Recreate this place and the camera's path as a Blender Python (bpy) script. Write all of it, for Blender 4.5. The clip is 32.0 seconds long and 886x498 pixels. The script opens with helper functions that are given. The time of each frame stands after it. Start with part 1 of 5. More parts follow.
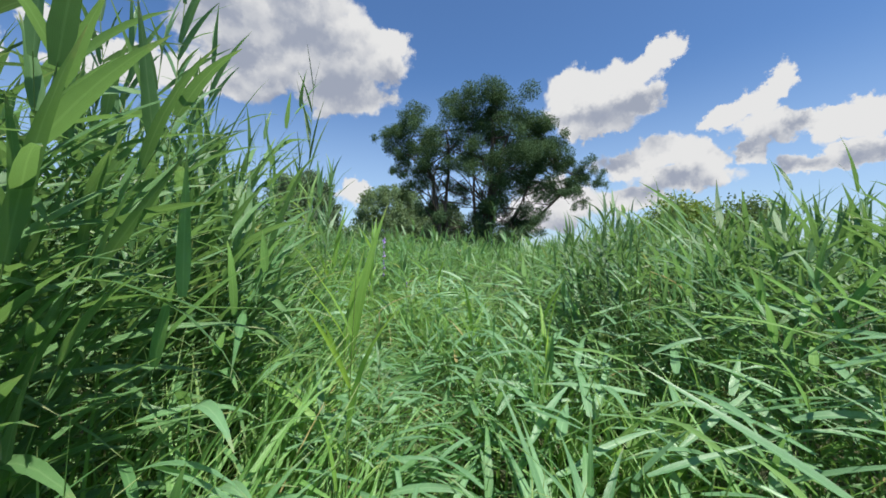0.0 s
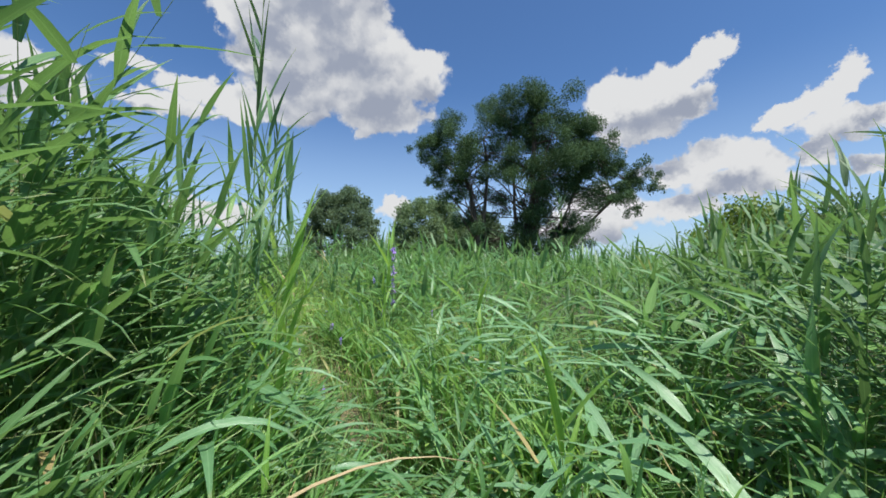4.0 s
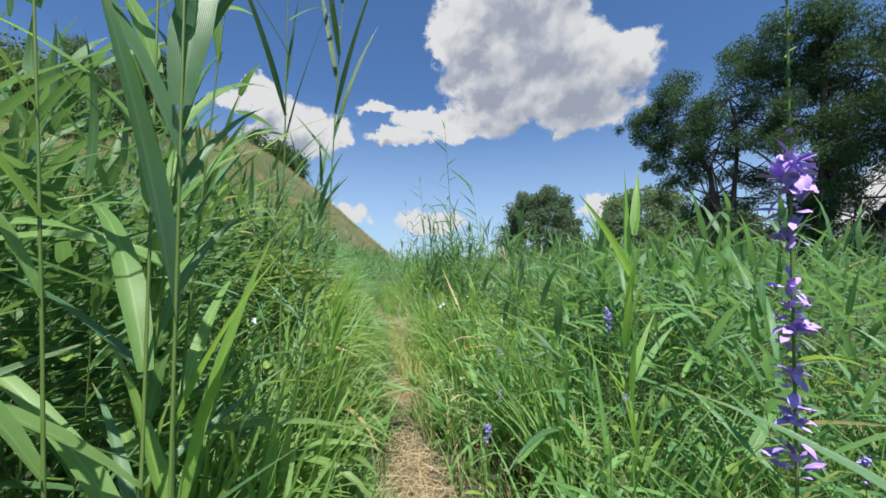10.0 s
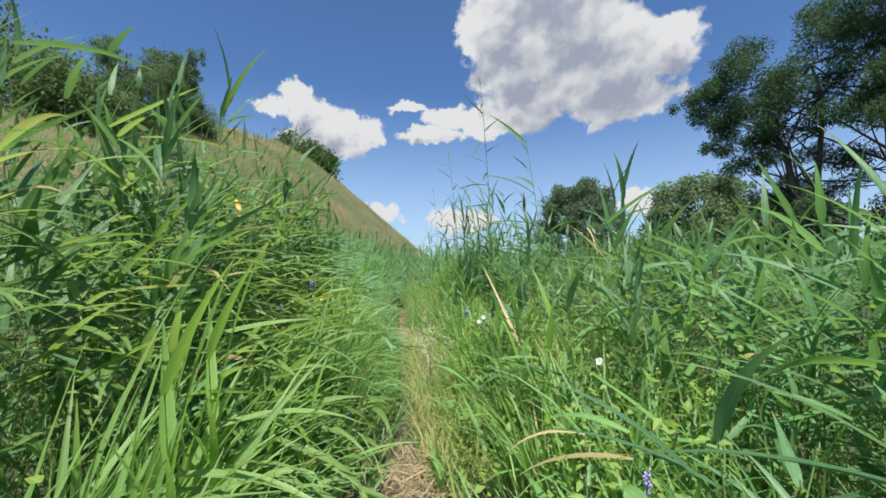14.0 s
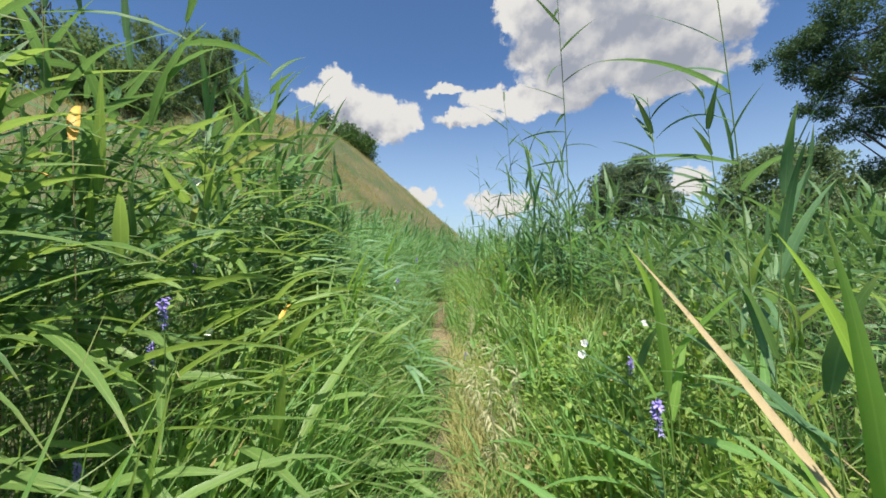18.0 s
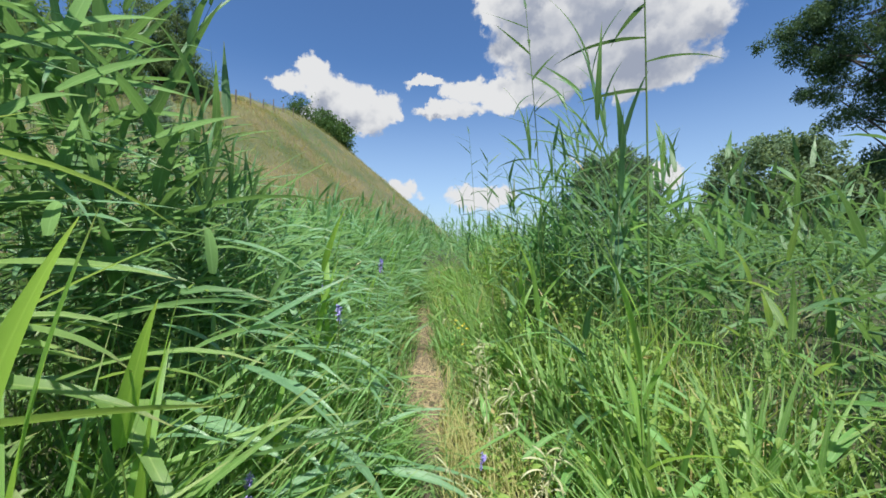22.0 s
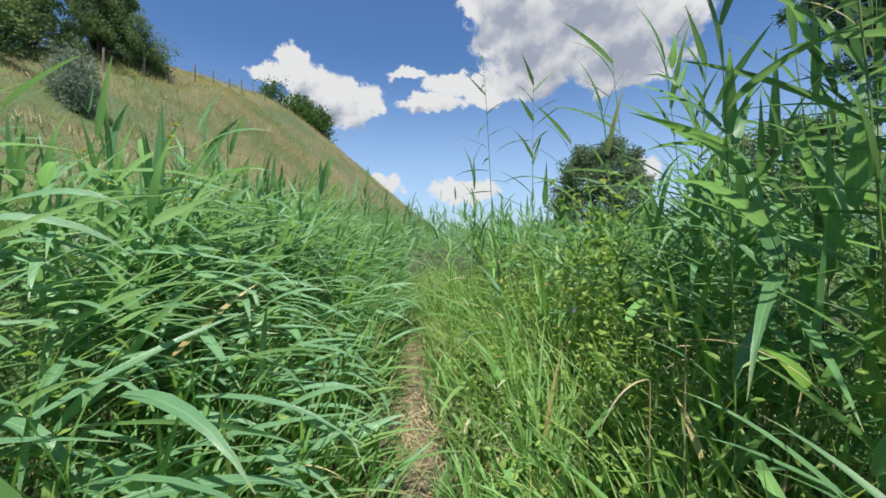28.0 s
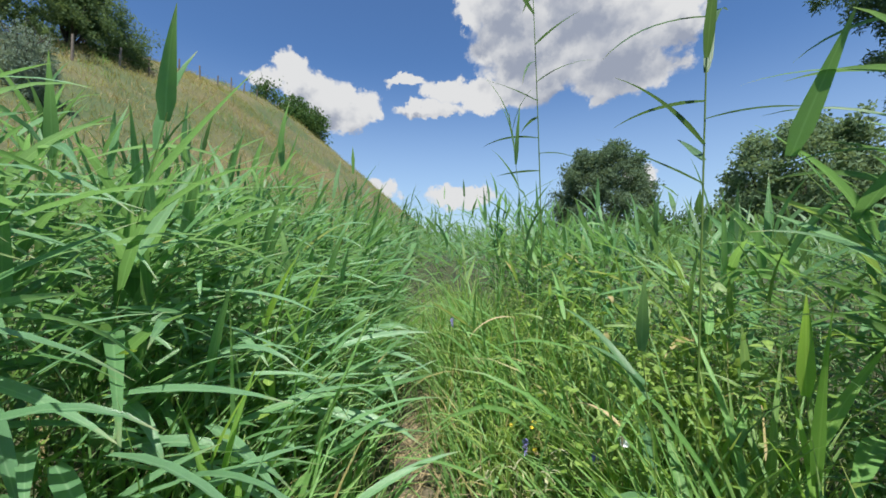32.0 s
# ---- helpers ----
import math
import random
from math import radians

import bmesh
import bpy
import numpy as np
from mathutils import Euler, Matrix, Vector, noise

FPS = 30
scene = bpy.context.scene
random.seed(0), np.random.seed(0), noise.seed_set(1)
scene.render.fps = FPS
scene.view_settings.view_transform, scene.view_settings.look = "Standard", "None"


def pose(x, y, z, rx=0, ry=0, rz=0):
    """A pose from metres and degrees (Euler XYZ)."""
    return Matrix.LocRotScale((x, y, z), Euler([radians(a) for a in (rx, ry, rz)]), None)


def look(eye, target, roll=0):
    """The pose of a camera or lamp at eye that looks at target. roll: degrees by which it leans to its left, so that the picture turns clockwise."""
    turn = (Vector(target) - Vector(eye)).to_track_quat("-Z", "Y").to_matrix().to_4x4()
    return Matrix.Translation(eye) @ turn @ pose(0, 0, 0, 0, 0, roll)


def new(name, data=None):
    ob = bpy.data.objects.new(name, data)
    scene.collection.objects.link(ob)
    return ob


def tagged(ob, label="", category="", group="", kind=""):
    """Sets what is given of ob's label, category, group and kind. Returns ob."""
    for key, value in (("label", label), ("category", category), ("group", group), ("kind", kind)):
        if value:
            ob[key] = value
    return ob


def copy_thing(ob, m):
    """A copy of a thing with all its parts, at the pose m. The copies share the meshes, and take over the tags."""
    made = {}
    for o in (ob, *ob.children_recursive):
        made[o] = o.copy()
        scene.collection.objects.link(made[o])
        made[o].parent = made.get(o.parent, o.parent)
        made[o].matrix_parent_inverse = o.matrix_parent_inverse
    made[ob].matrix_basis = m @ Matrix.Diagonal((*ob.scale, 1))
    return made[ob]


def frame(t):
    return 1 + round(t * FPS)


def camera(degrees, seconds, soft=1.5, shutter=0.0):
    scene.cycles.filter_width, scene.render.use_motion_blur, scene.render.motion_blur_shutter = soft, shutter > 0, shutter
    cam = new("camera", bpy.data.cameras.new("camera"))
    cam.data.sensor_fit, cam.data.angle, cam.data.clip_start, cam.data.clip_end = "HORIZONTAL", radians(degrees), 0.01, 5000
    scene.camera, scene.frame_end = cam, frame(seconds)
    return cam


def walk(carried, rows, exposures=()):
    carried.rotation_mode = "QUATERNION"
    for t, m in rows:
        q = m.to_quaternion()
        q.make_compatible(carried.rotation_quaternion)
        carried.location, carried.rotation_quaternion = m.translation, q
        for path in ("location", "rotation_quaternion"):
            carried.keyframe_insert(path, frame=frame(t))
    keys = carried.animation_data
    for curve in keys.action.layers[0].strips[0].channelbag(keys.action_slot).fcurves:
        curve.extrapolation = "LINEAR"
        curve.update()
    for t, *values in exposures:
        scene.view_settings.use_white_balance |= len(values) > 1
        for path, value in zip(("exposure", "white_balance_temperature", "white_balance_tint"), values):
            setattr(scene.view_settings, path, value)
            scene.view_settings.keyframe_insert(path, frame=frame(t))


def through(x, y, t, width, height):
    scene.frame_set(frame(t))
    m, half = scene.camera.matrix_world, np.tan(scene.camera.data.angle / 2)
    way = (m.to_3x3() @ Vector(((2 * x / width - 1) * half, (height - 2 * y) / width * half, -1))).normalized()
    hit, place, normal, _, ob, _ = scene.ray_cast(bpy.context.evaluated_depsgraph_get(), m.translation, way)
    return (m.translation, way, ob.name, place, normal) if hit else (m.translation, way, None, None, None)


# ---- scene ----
# ---------------------------------------------------------------- camera
cam = camera(99.4, 32.0, soft=1.65)
PATH = [
    (0.0, -3.102, -5.481, 1.40, -46.73, 0.28, -0.47),
    (0.5, -2.916, -5.314, 1.40, -46.50, 0.47, -0.58),
    (1.0, -2.731, -5.146, 1.40, -46.14, 0.70, -0.36),
    (1.5, -2.545, -4.979, 1.40, -45.66, 1.02, -0.19),
    (2.0, -2.360, -4.810, 1.40, -45.03, 1.32, -0.17),
    (2.5, -2.179, -4.638, 1.40, -44.21, 1.76, -0.22),
    (3.0, -2.002, -4.462, 1.40, -43.18, 1.89, -0.14),
    (3.5, -1.829, -4.281, 1.40, -41.92, 2.14, 0.08),
    (5.5, -1.202, -3.503, 1.40, -37.09, 2.52, 0.27),
    (6.0, -1.065, -3.295, 1.40, -35.15, 2.58, 0.24),
    (6.5, -0.935, -3.081, 1.40, -32.83, 2.66, 0.17),
    (7.0, -0.812, -2.863, 1.40, -30.05, 2.50, 0.16),
    (7.5, -0.694, -2.643, 1.40, -27.08, 2.32, -0.04),
    (8.0, -0.582, -2.419, 1.40, -23.76, 2.17, 0.14),
    (8.5, -0.480, -2.191, 1.40, -20.36, 2.13, 0.03),
    (9.0, -0.390, -1.958, 1.40, -16.99, 2.30, -0.23),
    (9.5, -0.314, -1.720, 1.40, -13.67, 2.53, -0.20),
    (10.0, -0.250, -1.478, 1.40, -10.95, 2.80, -0.34),
    (10.5, -0.196, -1.234, 1.40, -9.07, 2.70, -0.43),
    (11.0, -0.147, -0.989, 1.40, -7.83, 2.47, -0.38),
    (11.5, -0.103, -0.743, 1.40, -7.15, 2.14, -0.30),
    (12.0, -0.063, -0.496, 1.40, -6.68, 2.08, -0.20),
    (12.5, -0.029, -0.248, 1.40, -6.38, 2.19, 0.06),
    (13.0, 0.000, 0.000, 1.40, -6.31, 2.44, 0.05),
    (13.5, 0.024, 0.249, 1.40, -6.22, 2.56, 0.07),
    (14.0, 0.043, 0.498, 1.40, -6.08, 2.44, 0.05),
    (14.5, 0.057, 0.748, 1.40, -5.89, 2.37, 0.14),
    (16.5, 0.072, 1.747, 1.40, -2.81, 0.54, 0.08),
    (17.0, 0.065, 1.997, 1.40, -1.52, 0.03, 0.22),
    (17.5, 0.055, 2.247, 1.40, -0.75, 0.05, -0.02),
    (18.0, 0.047, 2.497, 1.40, -0.29, 0.06, -0.01),
    (18.5, 0.040, 2.747, 1.40, -0.13, -0.01, 0.08),
    (19.0, 0.033, 2.997, 1.40, -0.14, -0.39, -0.08),
    (19.5, 0.027, 3.247, 1.40, -0.22, -0.75, -0.12),
    (20.0, 0.020, 3.497, 1.40, -0.41, -1.02, -0.10),
    (20.5, 0.014, 3.746, 1.40, -0.79, -1.02, 0.02),
    (21.0, 0.008, 3.996, 1.40, -1.59, -1.00, -0.07),
    (21.5, 0.002, 4.246, 1.40, -2.36, -1.02, 0.10),
    (22.0, -0.004, 4.496, 1.40, -3.31, -1.02, 0.06),
    (22.5, -0.010, 4.746, 1.40, -4.04, -1.25, 0.18),
    (23.0, -0.016, 4.996, 1.40, -4.57, -1.39, 0.19),
    (23.5, -0.021, 5.246, 1.40, -4.98, -1.45, 0.35),
    (24.0, -0.026, 5.496, 1.40, -5.31, -1.32, 0.31),
    (24.5, -0.031, 5.746, 1.40, -5.53, -1.26, 0.26),
    (26.5, -0.039, 6.746, 1.40, -5.71, -2.66, 0.13),
    (27.0, -0.039, 6.996, 1.40, -5.74, -2.54, 0.21),
    (27.5, -0.039, 7.246, 1.40, -5.84, -2.16, 0.19),
    (28.0, -0.039, 7.496, 1.40, -5.78, -1.95, 0.26),
    (28.5, -0.039, 7.746, 1.40, -5.83, -1.97, 0.20),
    (29.0, -0.039, 7.996, 1.40, -5.87, -2.22, 0.21),
    (29.5, -0.039, 8.246, 1.40, -5.82, -2.39, 0.24),
    (30.0, -0.039, 8.496, 1.40, -5.81, -2.39, 0.29),
    (30.5, -0.039, 8.746, 1.40, -5.97, -2.22, 0.21),
    (31.0, -0.039, 8.996, 1.40, -6.06, -1.96, 0.17),
    (31.5, -0.039, 9.246, 1.40, -6.08, -1.60, 0.16),
    (32.0, -0.039, 9.496, 1.40, -6.28, -1.10, 0.00),
]
walk(cam, [(t, pose(x, y, z, 90 + pitch, roll, yaw)) for t, x, y, z, yaw, pitch, roll in PATH],
     exposures=[(0.0, 0.66, 6580, 10), (3.0, 0.62, 6500, 10), (7.0, 0.54, 6480, 10), (12.0, 0.62, 6480, 10), (15.0, 0.64, 6600, 10), (17.0, 0.66, 6900, 10), (18.5, 0.66, 6850, 10), (20.0, 0.66, 6520, 10), (22.0, 0.66, 6480, 10), (28.0, 0.66, 6520, 10), (32.0, 0.60, 6500, 10)])

# ---------------------------------------------------------------- light
SUN_ELEVATION, SUN_AZIMUTH = 67.0, 178.0      # azimuth to the right of +Y
sun_data = bpy.data.lights.new("sun", "SUN")
sun_data.energy, sun_data.angle, sun_data.color = 5.0, radians(0.53), (1.0, 0.955, 0.88)
sun = new("sun", sun_data)
_el, _az = radians(SUN_ELEVATION), radians(SUN_AZIMUTH)
sun_way = Vector((math.sin(_az) * math.cos(_el), math.cos(_az) * math.cos(_el), math.sin(_el)))
sun.matrix_world = look(sun_way * 60, (0, 0, 0))


class Nodes:
    """Short hand for building node trees."""

    def __init__(self, tree):
        self.tree = tree

    def add(self, kind):
        return self.tree.nodes.new(kind)

    def put(self, socket, value):
        if isinstance(value, bpy.types.NodeSocket):
            self.tree.links.new(value, socket)
        elif value is not None:
            socket.default_value = value

    def math(self, op, a, b=None, c=None, clamp=False):
        n = self.add("ShaderNodeMath")
        n.operation, n.use_clamp = op, clamp
        for i, v in enumerate((a, b, c)):
            self.put(n.inputs[i], v)
        return n.outputs[0]

    def vec(self, op, a, b=None, out=0):
        n = self.add("ShaderNodeVectorMath")
        n.operation = op
        self.put(n.inputs[0], a)
        self.put(n.inputs[1], b)
        return n.outputs[out]

    def noise(self, vector, scale, detail=4.0, rough=0.55, out="Fac"):
        n = self.add("ShaderNodeTexNoise")
        self.put(n.inputs["Vector"], vector)
        n.inputs["Scale"].default_value, n.inputs["Detail"].default_value, n.inputs["Roughness"].default_value = scale, detail, rough
        return n.outputs[out]

    def mix(self, fac, a, b):
        n = self.add("ShaderNodeMix")
        n.data_type = "RGBA"
        self.put(n.inputs[0], fac)
        self.put(n.inputs[6], a)
        self.put(n.inputs[7], b)
        return n.outputs[2]

    def ramp(self, fac, lo, hi, a=0.0, b=1.0):
        n = self.add("ShaderNodeMapRange")
        n.interpolation_type = "SMOOTHSTEP"
        self.put(n.inputs[0], fac)
        for i, v in enumerate((lo, hi, a, b)):
            n.inputs[i + 1].default_value = v
        return n.outputs[0]


def make_world():
    """Blue summer sky with cumulus clouds that stand at fixed bearings."""
    world = bpy.data.worlds.new("sky")
    scene.world = world
    world.use_nodes = True
    world.node_tree.nodes.clear()
    n = Nodes(world.node_tree)
    sky = n.add("ShaderNodeTexSky")
    sky.sky_type, sky.sun_disc = "NISHITA", False
    sky.sun_elevation, sky.sun_rotation = radians(SUN_ELEVATION), radians(SUN_AZIMUTH)
    sky.air_density, sky.dust_density, sky.ozone_density = 1.0, 0.7, 2.2
    way = n.vec("NORMALIZE", n.add("ShaderNodeTexCoord").outputs["Generated"])
    split = n.add("ShaderNodeSeparateXYZ")
    n.put(split.inputs[0], way)
    azimuth = n.math("MULTIPLY", n.math("ARCTAN2", split.outputs[0], split.outputs[1]), 57.29578)
    height = n.math("MULTIPLY", n.math("ARCSINE", split.outputs[2]), 57.29578)
    both = n.add("ShaderNodeCombineXYZ")
    n.put(both.inputs[0], azimuth)
    n.put(both.inputs[1], height)
    billow = n.noise(way, 9.0, 7.0, 0.62, "Color")
    fine = n.noise(way, 34.0, 6.0, 0.62, "Color")
    push = n.vec("ADD", n.vec("MULTIPLY", n.vec("SUBTRACT", billow, (0.5, 0.5, 0.5)), (4.6, 4.0, 0)),
                 n.vec("MULTIPLY", n.vec("SUBTRACT", fine, (0.5, 0.5, 0.5)), (2.7, 2.3, 0)))
    tiny = n.noise(way, 95.0, 4.0, 0.6, "Color")
    push = n.vec("ADD", push, n.vec("MULTIPLY", n.vec("SUBTRACT", tiny, (0.5, 0.5, 0.5)), (0.8, 0.7, 0)))
    place = n.vec("ADD", both.outputs[0], push)

    def cells(where, scale):
        """Rounded heads, 0 in the creases between them and about 0.6 in their middles."""
        v = n.add("ShaderNodeTexVoronoi")
        v.feature = "SMOOTH_F1"
        v.inputs["Smoothness"].default_value = 0.5
        v.inputs["Scale"].default_value = scale
        n.put(v.inputs["Vector"], where)
        return n.math("SUBTRACT", 0.62, v.outputs["Distance"])

    bent = n.vec("ADD", way, n.vec("MULTIPLY", n.vec("SUBTRACT", fine, (0.5, 0.5, 0.5)), (0.05, 0.05, 0.05)))
    heads = n.math("ADD", n.math("MULTIPLY", cells(bent, 13.0), 0.55), n.math("MULTIPLY", cells(bent, 31.0), 0.32))
    toward_sun = n.vec("ADD", bent, (-0.014, -0.004, 0.020))
    lit_heads = n.math("ADD", n.math("MULTIPLY", cells(toward_sun, 13.0), 0.55), n.math("MULTIPLY", cells(toward_sun, 31.0), 0.32))
    # bearing, height, half width, half height of each puff, in degrees
    tower = [(14.8, 33.2, 6.0, 4.4), (16.9, 28.5, 6.4, 4.1), (10.8, 31.2, 3.5, 2.5), (24.8, 32.7, 8.7, 4.3), (29.3, 26.9, 8.9, 5.2),
             (36.7, 27.0, 4.9, 3.7), (38.1, 28.5, 2.9, 2.1), (21.4, 23.8, 8.9, 4.0), (30.7, 21.9, 7.3, 3.1), (13.0, 21.3, 8.6, 2.3),
             (4.2, 19.2, 6.5, 1.2), (0.9, 22.7, 3.3, 0.7), (6.9, 21.7, 4.4, 1.4), (20.8, 38.5, 9.9, 4.4), (29.7, 41.1, 9.0, 4.3)]
    others = [(-16.0, 23.2, 2.6, 2.4), (-19.4, 21.7, 2.5, 1.6), (-12.5, 20.4, 3.4, 2.7), (-7.8, 18.4, 4.7, 3.2), (-5.2, 19.0, 2.8, 2.4),
              (-12.6, 17.2, 5.4, 2.2), (-3.6, 7.6, 4.0, 2.1), (8.8, 6.8, 4.6, 1.9)]
    right = [(76.6, 24.7, 2.2, 1.9), (72.7, 23.2, 4.2, 2.1), (67.3, 22.3, 5.9, 2.6), (72.0, 19.3, 4.9, 2.6), (66.2, 19.3, 5.4, 2.5),
             (69.2, 17.1, 6.3, 1.6), (77.4, 13.5, 3.7, 2.4), (81.1, 11.8, 2.9, 2.0), (73.5, 11.9, 4.8, 2.1), (78.7, 9.4, 5.6, 1.7),
             (88.3, 18.6, 1.6, 2.1), (86.6, 16.7, 2.4, 1.8), (83.7, 16.3, 2.9, 1.4), (88.1, 14.4, 4.4, 1.7), (93.0, 13.7, 2.7, 1.7),
             (95.4, 13.7, 1.9, 2.0), (90.9, 9.9, 2.3, 1.3), (86.1, 11.8, 1.8, 1.3), (94.6, 10.3, 3.1, 1.7)]
    low = [(64.7, 7.4, 7.0, 3.2), (60.7, 4.6, 6.5, 1.8), (72.8, 7.3, 5.6, 1.8), (33.4, 8.6, 3.2, 1.7),
           (120, 18, 14, 6), (150, 26, 9, 5), (-60, 16, 10, 4), (-95, 22, 14, 6), (-130, 14, 10, 4), (175, 15, 12, 5)]
    def puffs(where, soft):
        field = None
        for a, e, w, h in tower + others + right + low:
            off = n.vec("MULTIPLY", n.vec("SUBTRACT", where, (a, e, 0)), (0.92 / w, 0.92 / h, 0))
            near = n.math("SUBTRACT", 1.0, n.vec("LENGTH", off, out=1))
            field = near if field is None else n.math("SMOOTH_MAX", field, near, soft)
        return field

    field = n.math("ADD", puffs(place, 0.22), n.math("SUBTRACT", heads, 0.14))
    mask = n.ramp(field, -0.05, 0.20)
    # cloud between here and the sun: white rims above and to the left, grey underneath
    over = puffs(n.vec("ADD", n.vec("ADD", both.outputs[0], n.vec("MULTIPLY", push, (1.25, 1.25, 0))), (-1.3, 4.2, 0)), 0.6)
    relief = n.math("SUBTRACT", lit_heads, heads)
    shade = n.ramp(n.math("ADD", n.math("ADD", over, n.math("MULTIPLY", field, 0.30)), n.math("MULTIPLY", relief, 1.1)), 0.10, 1.05)
    body = n.mix(shade, (0.98, 0.99, 1.0, 1), (0.43, 0.48, 0.60, 1))
    haze = n.ramp(height, 0.0, 26.0, 0.50, 0.0)
    base = n.add("ShaderNodeBackground")
    n.put(base.inputs[0], n.mix(haze, n.vec("MULTIPLY", sky.outputs[0], (0.76, 1.05, 1.36)), (6.0, 7.6, 9.6, 1)))
    base.inputs[1].default_value = 0.068
    puff = n.add("ShaderNodeBackground")
    n.put(puff.inputs[0], body)
    puff.inputs[1].default_value = 0.505
    blend = n.add("ShaderNodeMixShader")
    n.put(blend.inputs[0], mask)
    n.put(blend.inputs[1], base.outputs[0])
    n.put(blend.inputs[2], puff.outputs[0])
    n.put(n.add("ShaderNodeOutputWorld").inputs[0], blend.outputs[0])


make_world()


# ---------------------------------------------------------------- materials
def material(name):
    m = bpy.data.materials.new(name)
    m.use_nodes = True
    m.node_tree.nodes.clear()
    return m, Nodes(m.node_tree)


def leaf_material(name, dark, light, dry=0.0, through=0.35, rough=0.42, rib=0.25, random_from="island", sheen=0.5, patch_size=0.9, pick_weight=0.62, patch_weight=1.5, dry_colour=(0.45, 0.36, 0.17, 1)):
    """Blade or leaf: colour runs along and between blades, a pale midrib, light shining through."""
    m, n = material(name)
    if random_from == "island":
        pick = n.add("ShaderNodeNewGeometry").outputs["Random Per Island"]
    else:
        pick = n.add("ShaderNodeObjectInfo").outputs["Random"]
    where = n.add("ShaderNodeTexCoord")
    patch = n.noise(where.outputs["Object"], patch_size, 3.0, 0.6)
    blotch = n.noise(where.outputs["Object"], 38.0, 3.0, 0.6)
    uv = n.add("ShaderNodeSeparateXYZ")
    n.put(uv.inputs[0], where.outputs["UV"])
    tone = n.math("ADD", n.math("MULTIPLY", pick, pick_weight), n.math("MULTIPLY", n.math("SUBTRACT", patch, 0.5), patch_weight))
    tone = n.math("ADD", tone, n.math("MULTIPLY", n.math("SUBTRACT", blotch, 0.35), 0.4), clamp=True)
    colour = n.mix(tone, (*dark, 1), (*light, 1))
    veins = n.add("ShaderNodeTexWave")
    veins.wave_type, veins.bands_direction = "BANDS", "X"
    n.put(veins.inputs["Vector"], where.outputs["UV"])
    veins.inputs["Scale"].default_value, veins.inputs["Distortion"].default_value = 6.5, 0.6
    colour = n.mix(n.math("MULTIPLY", veins.outputs["Fac"], 0.24), colour, tuple(min(1, c * 1.9) for c in light) + (1,))
    middle = n.ramp(n.math("ABSOLUTE", n.math("SUBTRACT", uv.outputs[0], 0.5)), 0.0, 0.09, rib, 0.0)
    colour = n.mix(middle, colour, (min(1, light[0] * 2.4), min(1, light[1] * 1.9), min(1, light[2] * 2.2), 1))
    if dry > 0:
        wilt = n.ramp(n.math("FRACT", n.math("MULTIPLY", pick, 17.3)), 1.0 - dry, 1.0 - dry * 0.5)
        tip = n.ramp(n.math("ADD", uv.outputs[1], n.math("MULTIPLY", blotch, 0.3)), 0.95, 1.2, 0.0, 0.5)
        colour = n.mix(n.math("MAXIMUM", wilt, tip), colour, dry_colour)
    skin = n.add("ShaderNodeBsdfPrincipled")
    n.put(skin.inputs["Base Color"], colour)
    n.put(skin.inputs["Roughness"], n.math("ADD", rough, n.math("MULTIPLY", blotch, 0.15)))
    skin.inputs["Specular IOR Level"].default_value = sheen
    bump = n.add("ShaderNodeBump")
    bump.inputs["Strength"].default_value, bump.inputs["Distance"].default_value = 0.25, 0.002
    n.put(bump.inputs["Height"], veins.outputs["Fac"])
    n.put(skin.inputs["Normal"], bump.outputs[0])
    glow = n.add("ShaderNodeBsdfTranslucent")
    n.put(glow.inputs[0], n.mix(0.5, colour, (min(1, light[0] * 2.0), min(1, light[1] * 1.8), light[2] * 0.9, 1)))
    blend = n.add("ShaderNodeMixShader")
    blend.inputs[0].default_value = through
    n.put(blend.inputs[1], skin.outputs[0])
    n.put(blend.inputs[2], glow.outputs[0])
    n.put(n.add("ShaderNodeOutputMaterial").inputs[0], blend.outputs[0])
    return m


def plain_material(name, colours, scale, rough=0.8, bump=0.4, stretch=(1, 1, 1), fine=6.0, metal=0.0):
    """Earth, bark, wood, petals: three tones mixed by noise at two scales."""
    m, n = material(name)
    where = n.vec("MULTIPLY", n.add("ShaderNodeTexCoord").outputs["Object"], stretch)
    big, small = n.noise(where, scale, 5.0, 0.6), n.noise(where, scale * fine, 5.0, 0.65)
    colour = n.mix(n.ramp(big, 0.35, 0.65), (*colours[0], 1), (*colours[1], 1))
    colour = n.mix(n.ramp(small, 0.5, 0.72), colour, (*colours[2], 1))
    skin = n.add("ShaderNodeBsdfPrincipled")
    n.put(skin.inputs["Base Color"], colour)
    skin.inputs["Roughness"].default_value, skin.inputs["Metallic"].default_value = rough, metal
    if bump:
        b = n.add("ShaderNodeBump")
        b.inputs["Strength"].default_value, b.inputs["Distance"].default_value = bump, 0.02
        n.put(b.inputs["Height"], small)
        n.put(skin.inputs["Normal"], b.outputs[0])
    n.put(n.add("ShaderNodeOutputMaterial").inputs[0], skin.outputs[0])
    return m


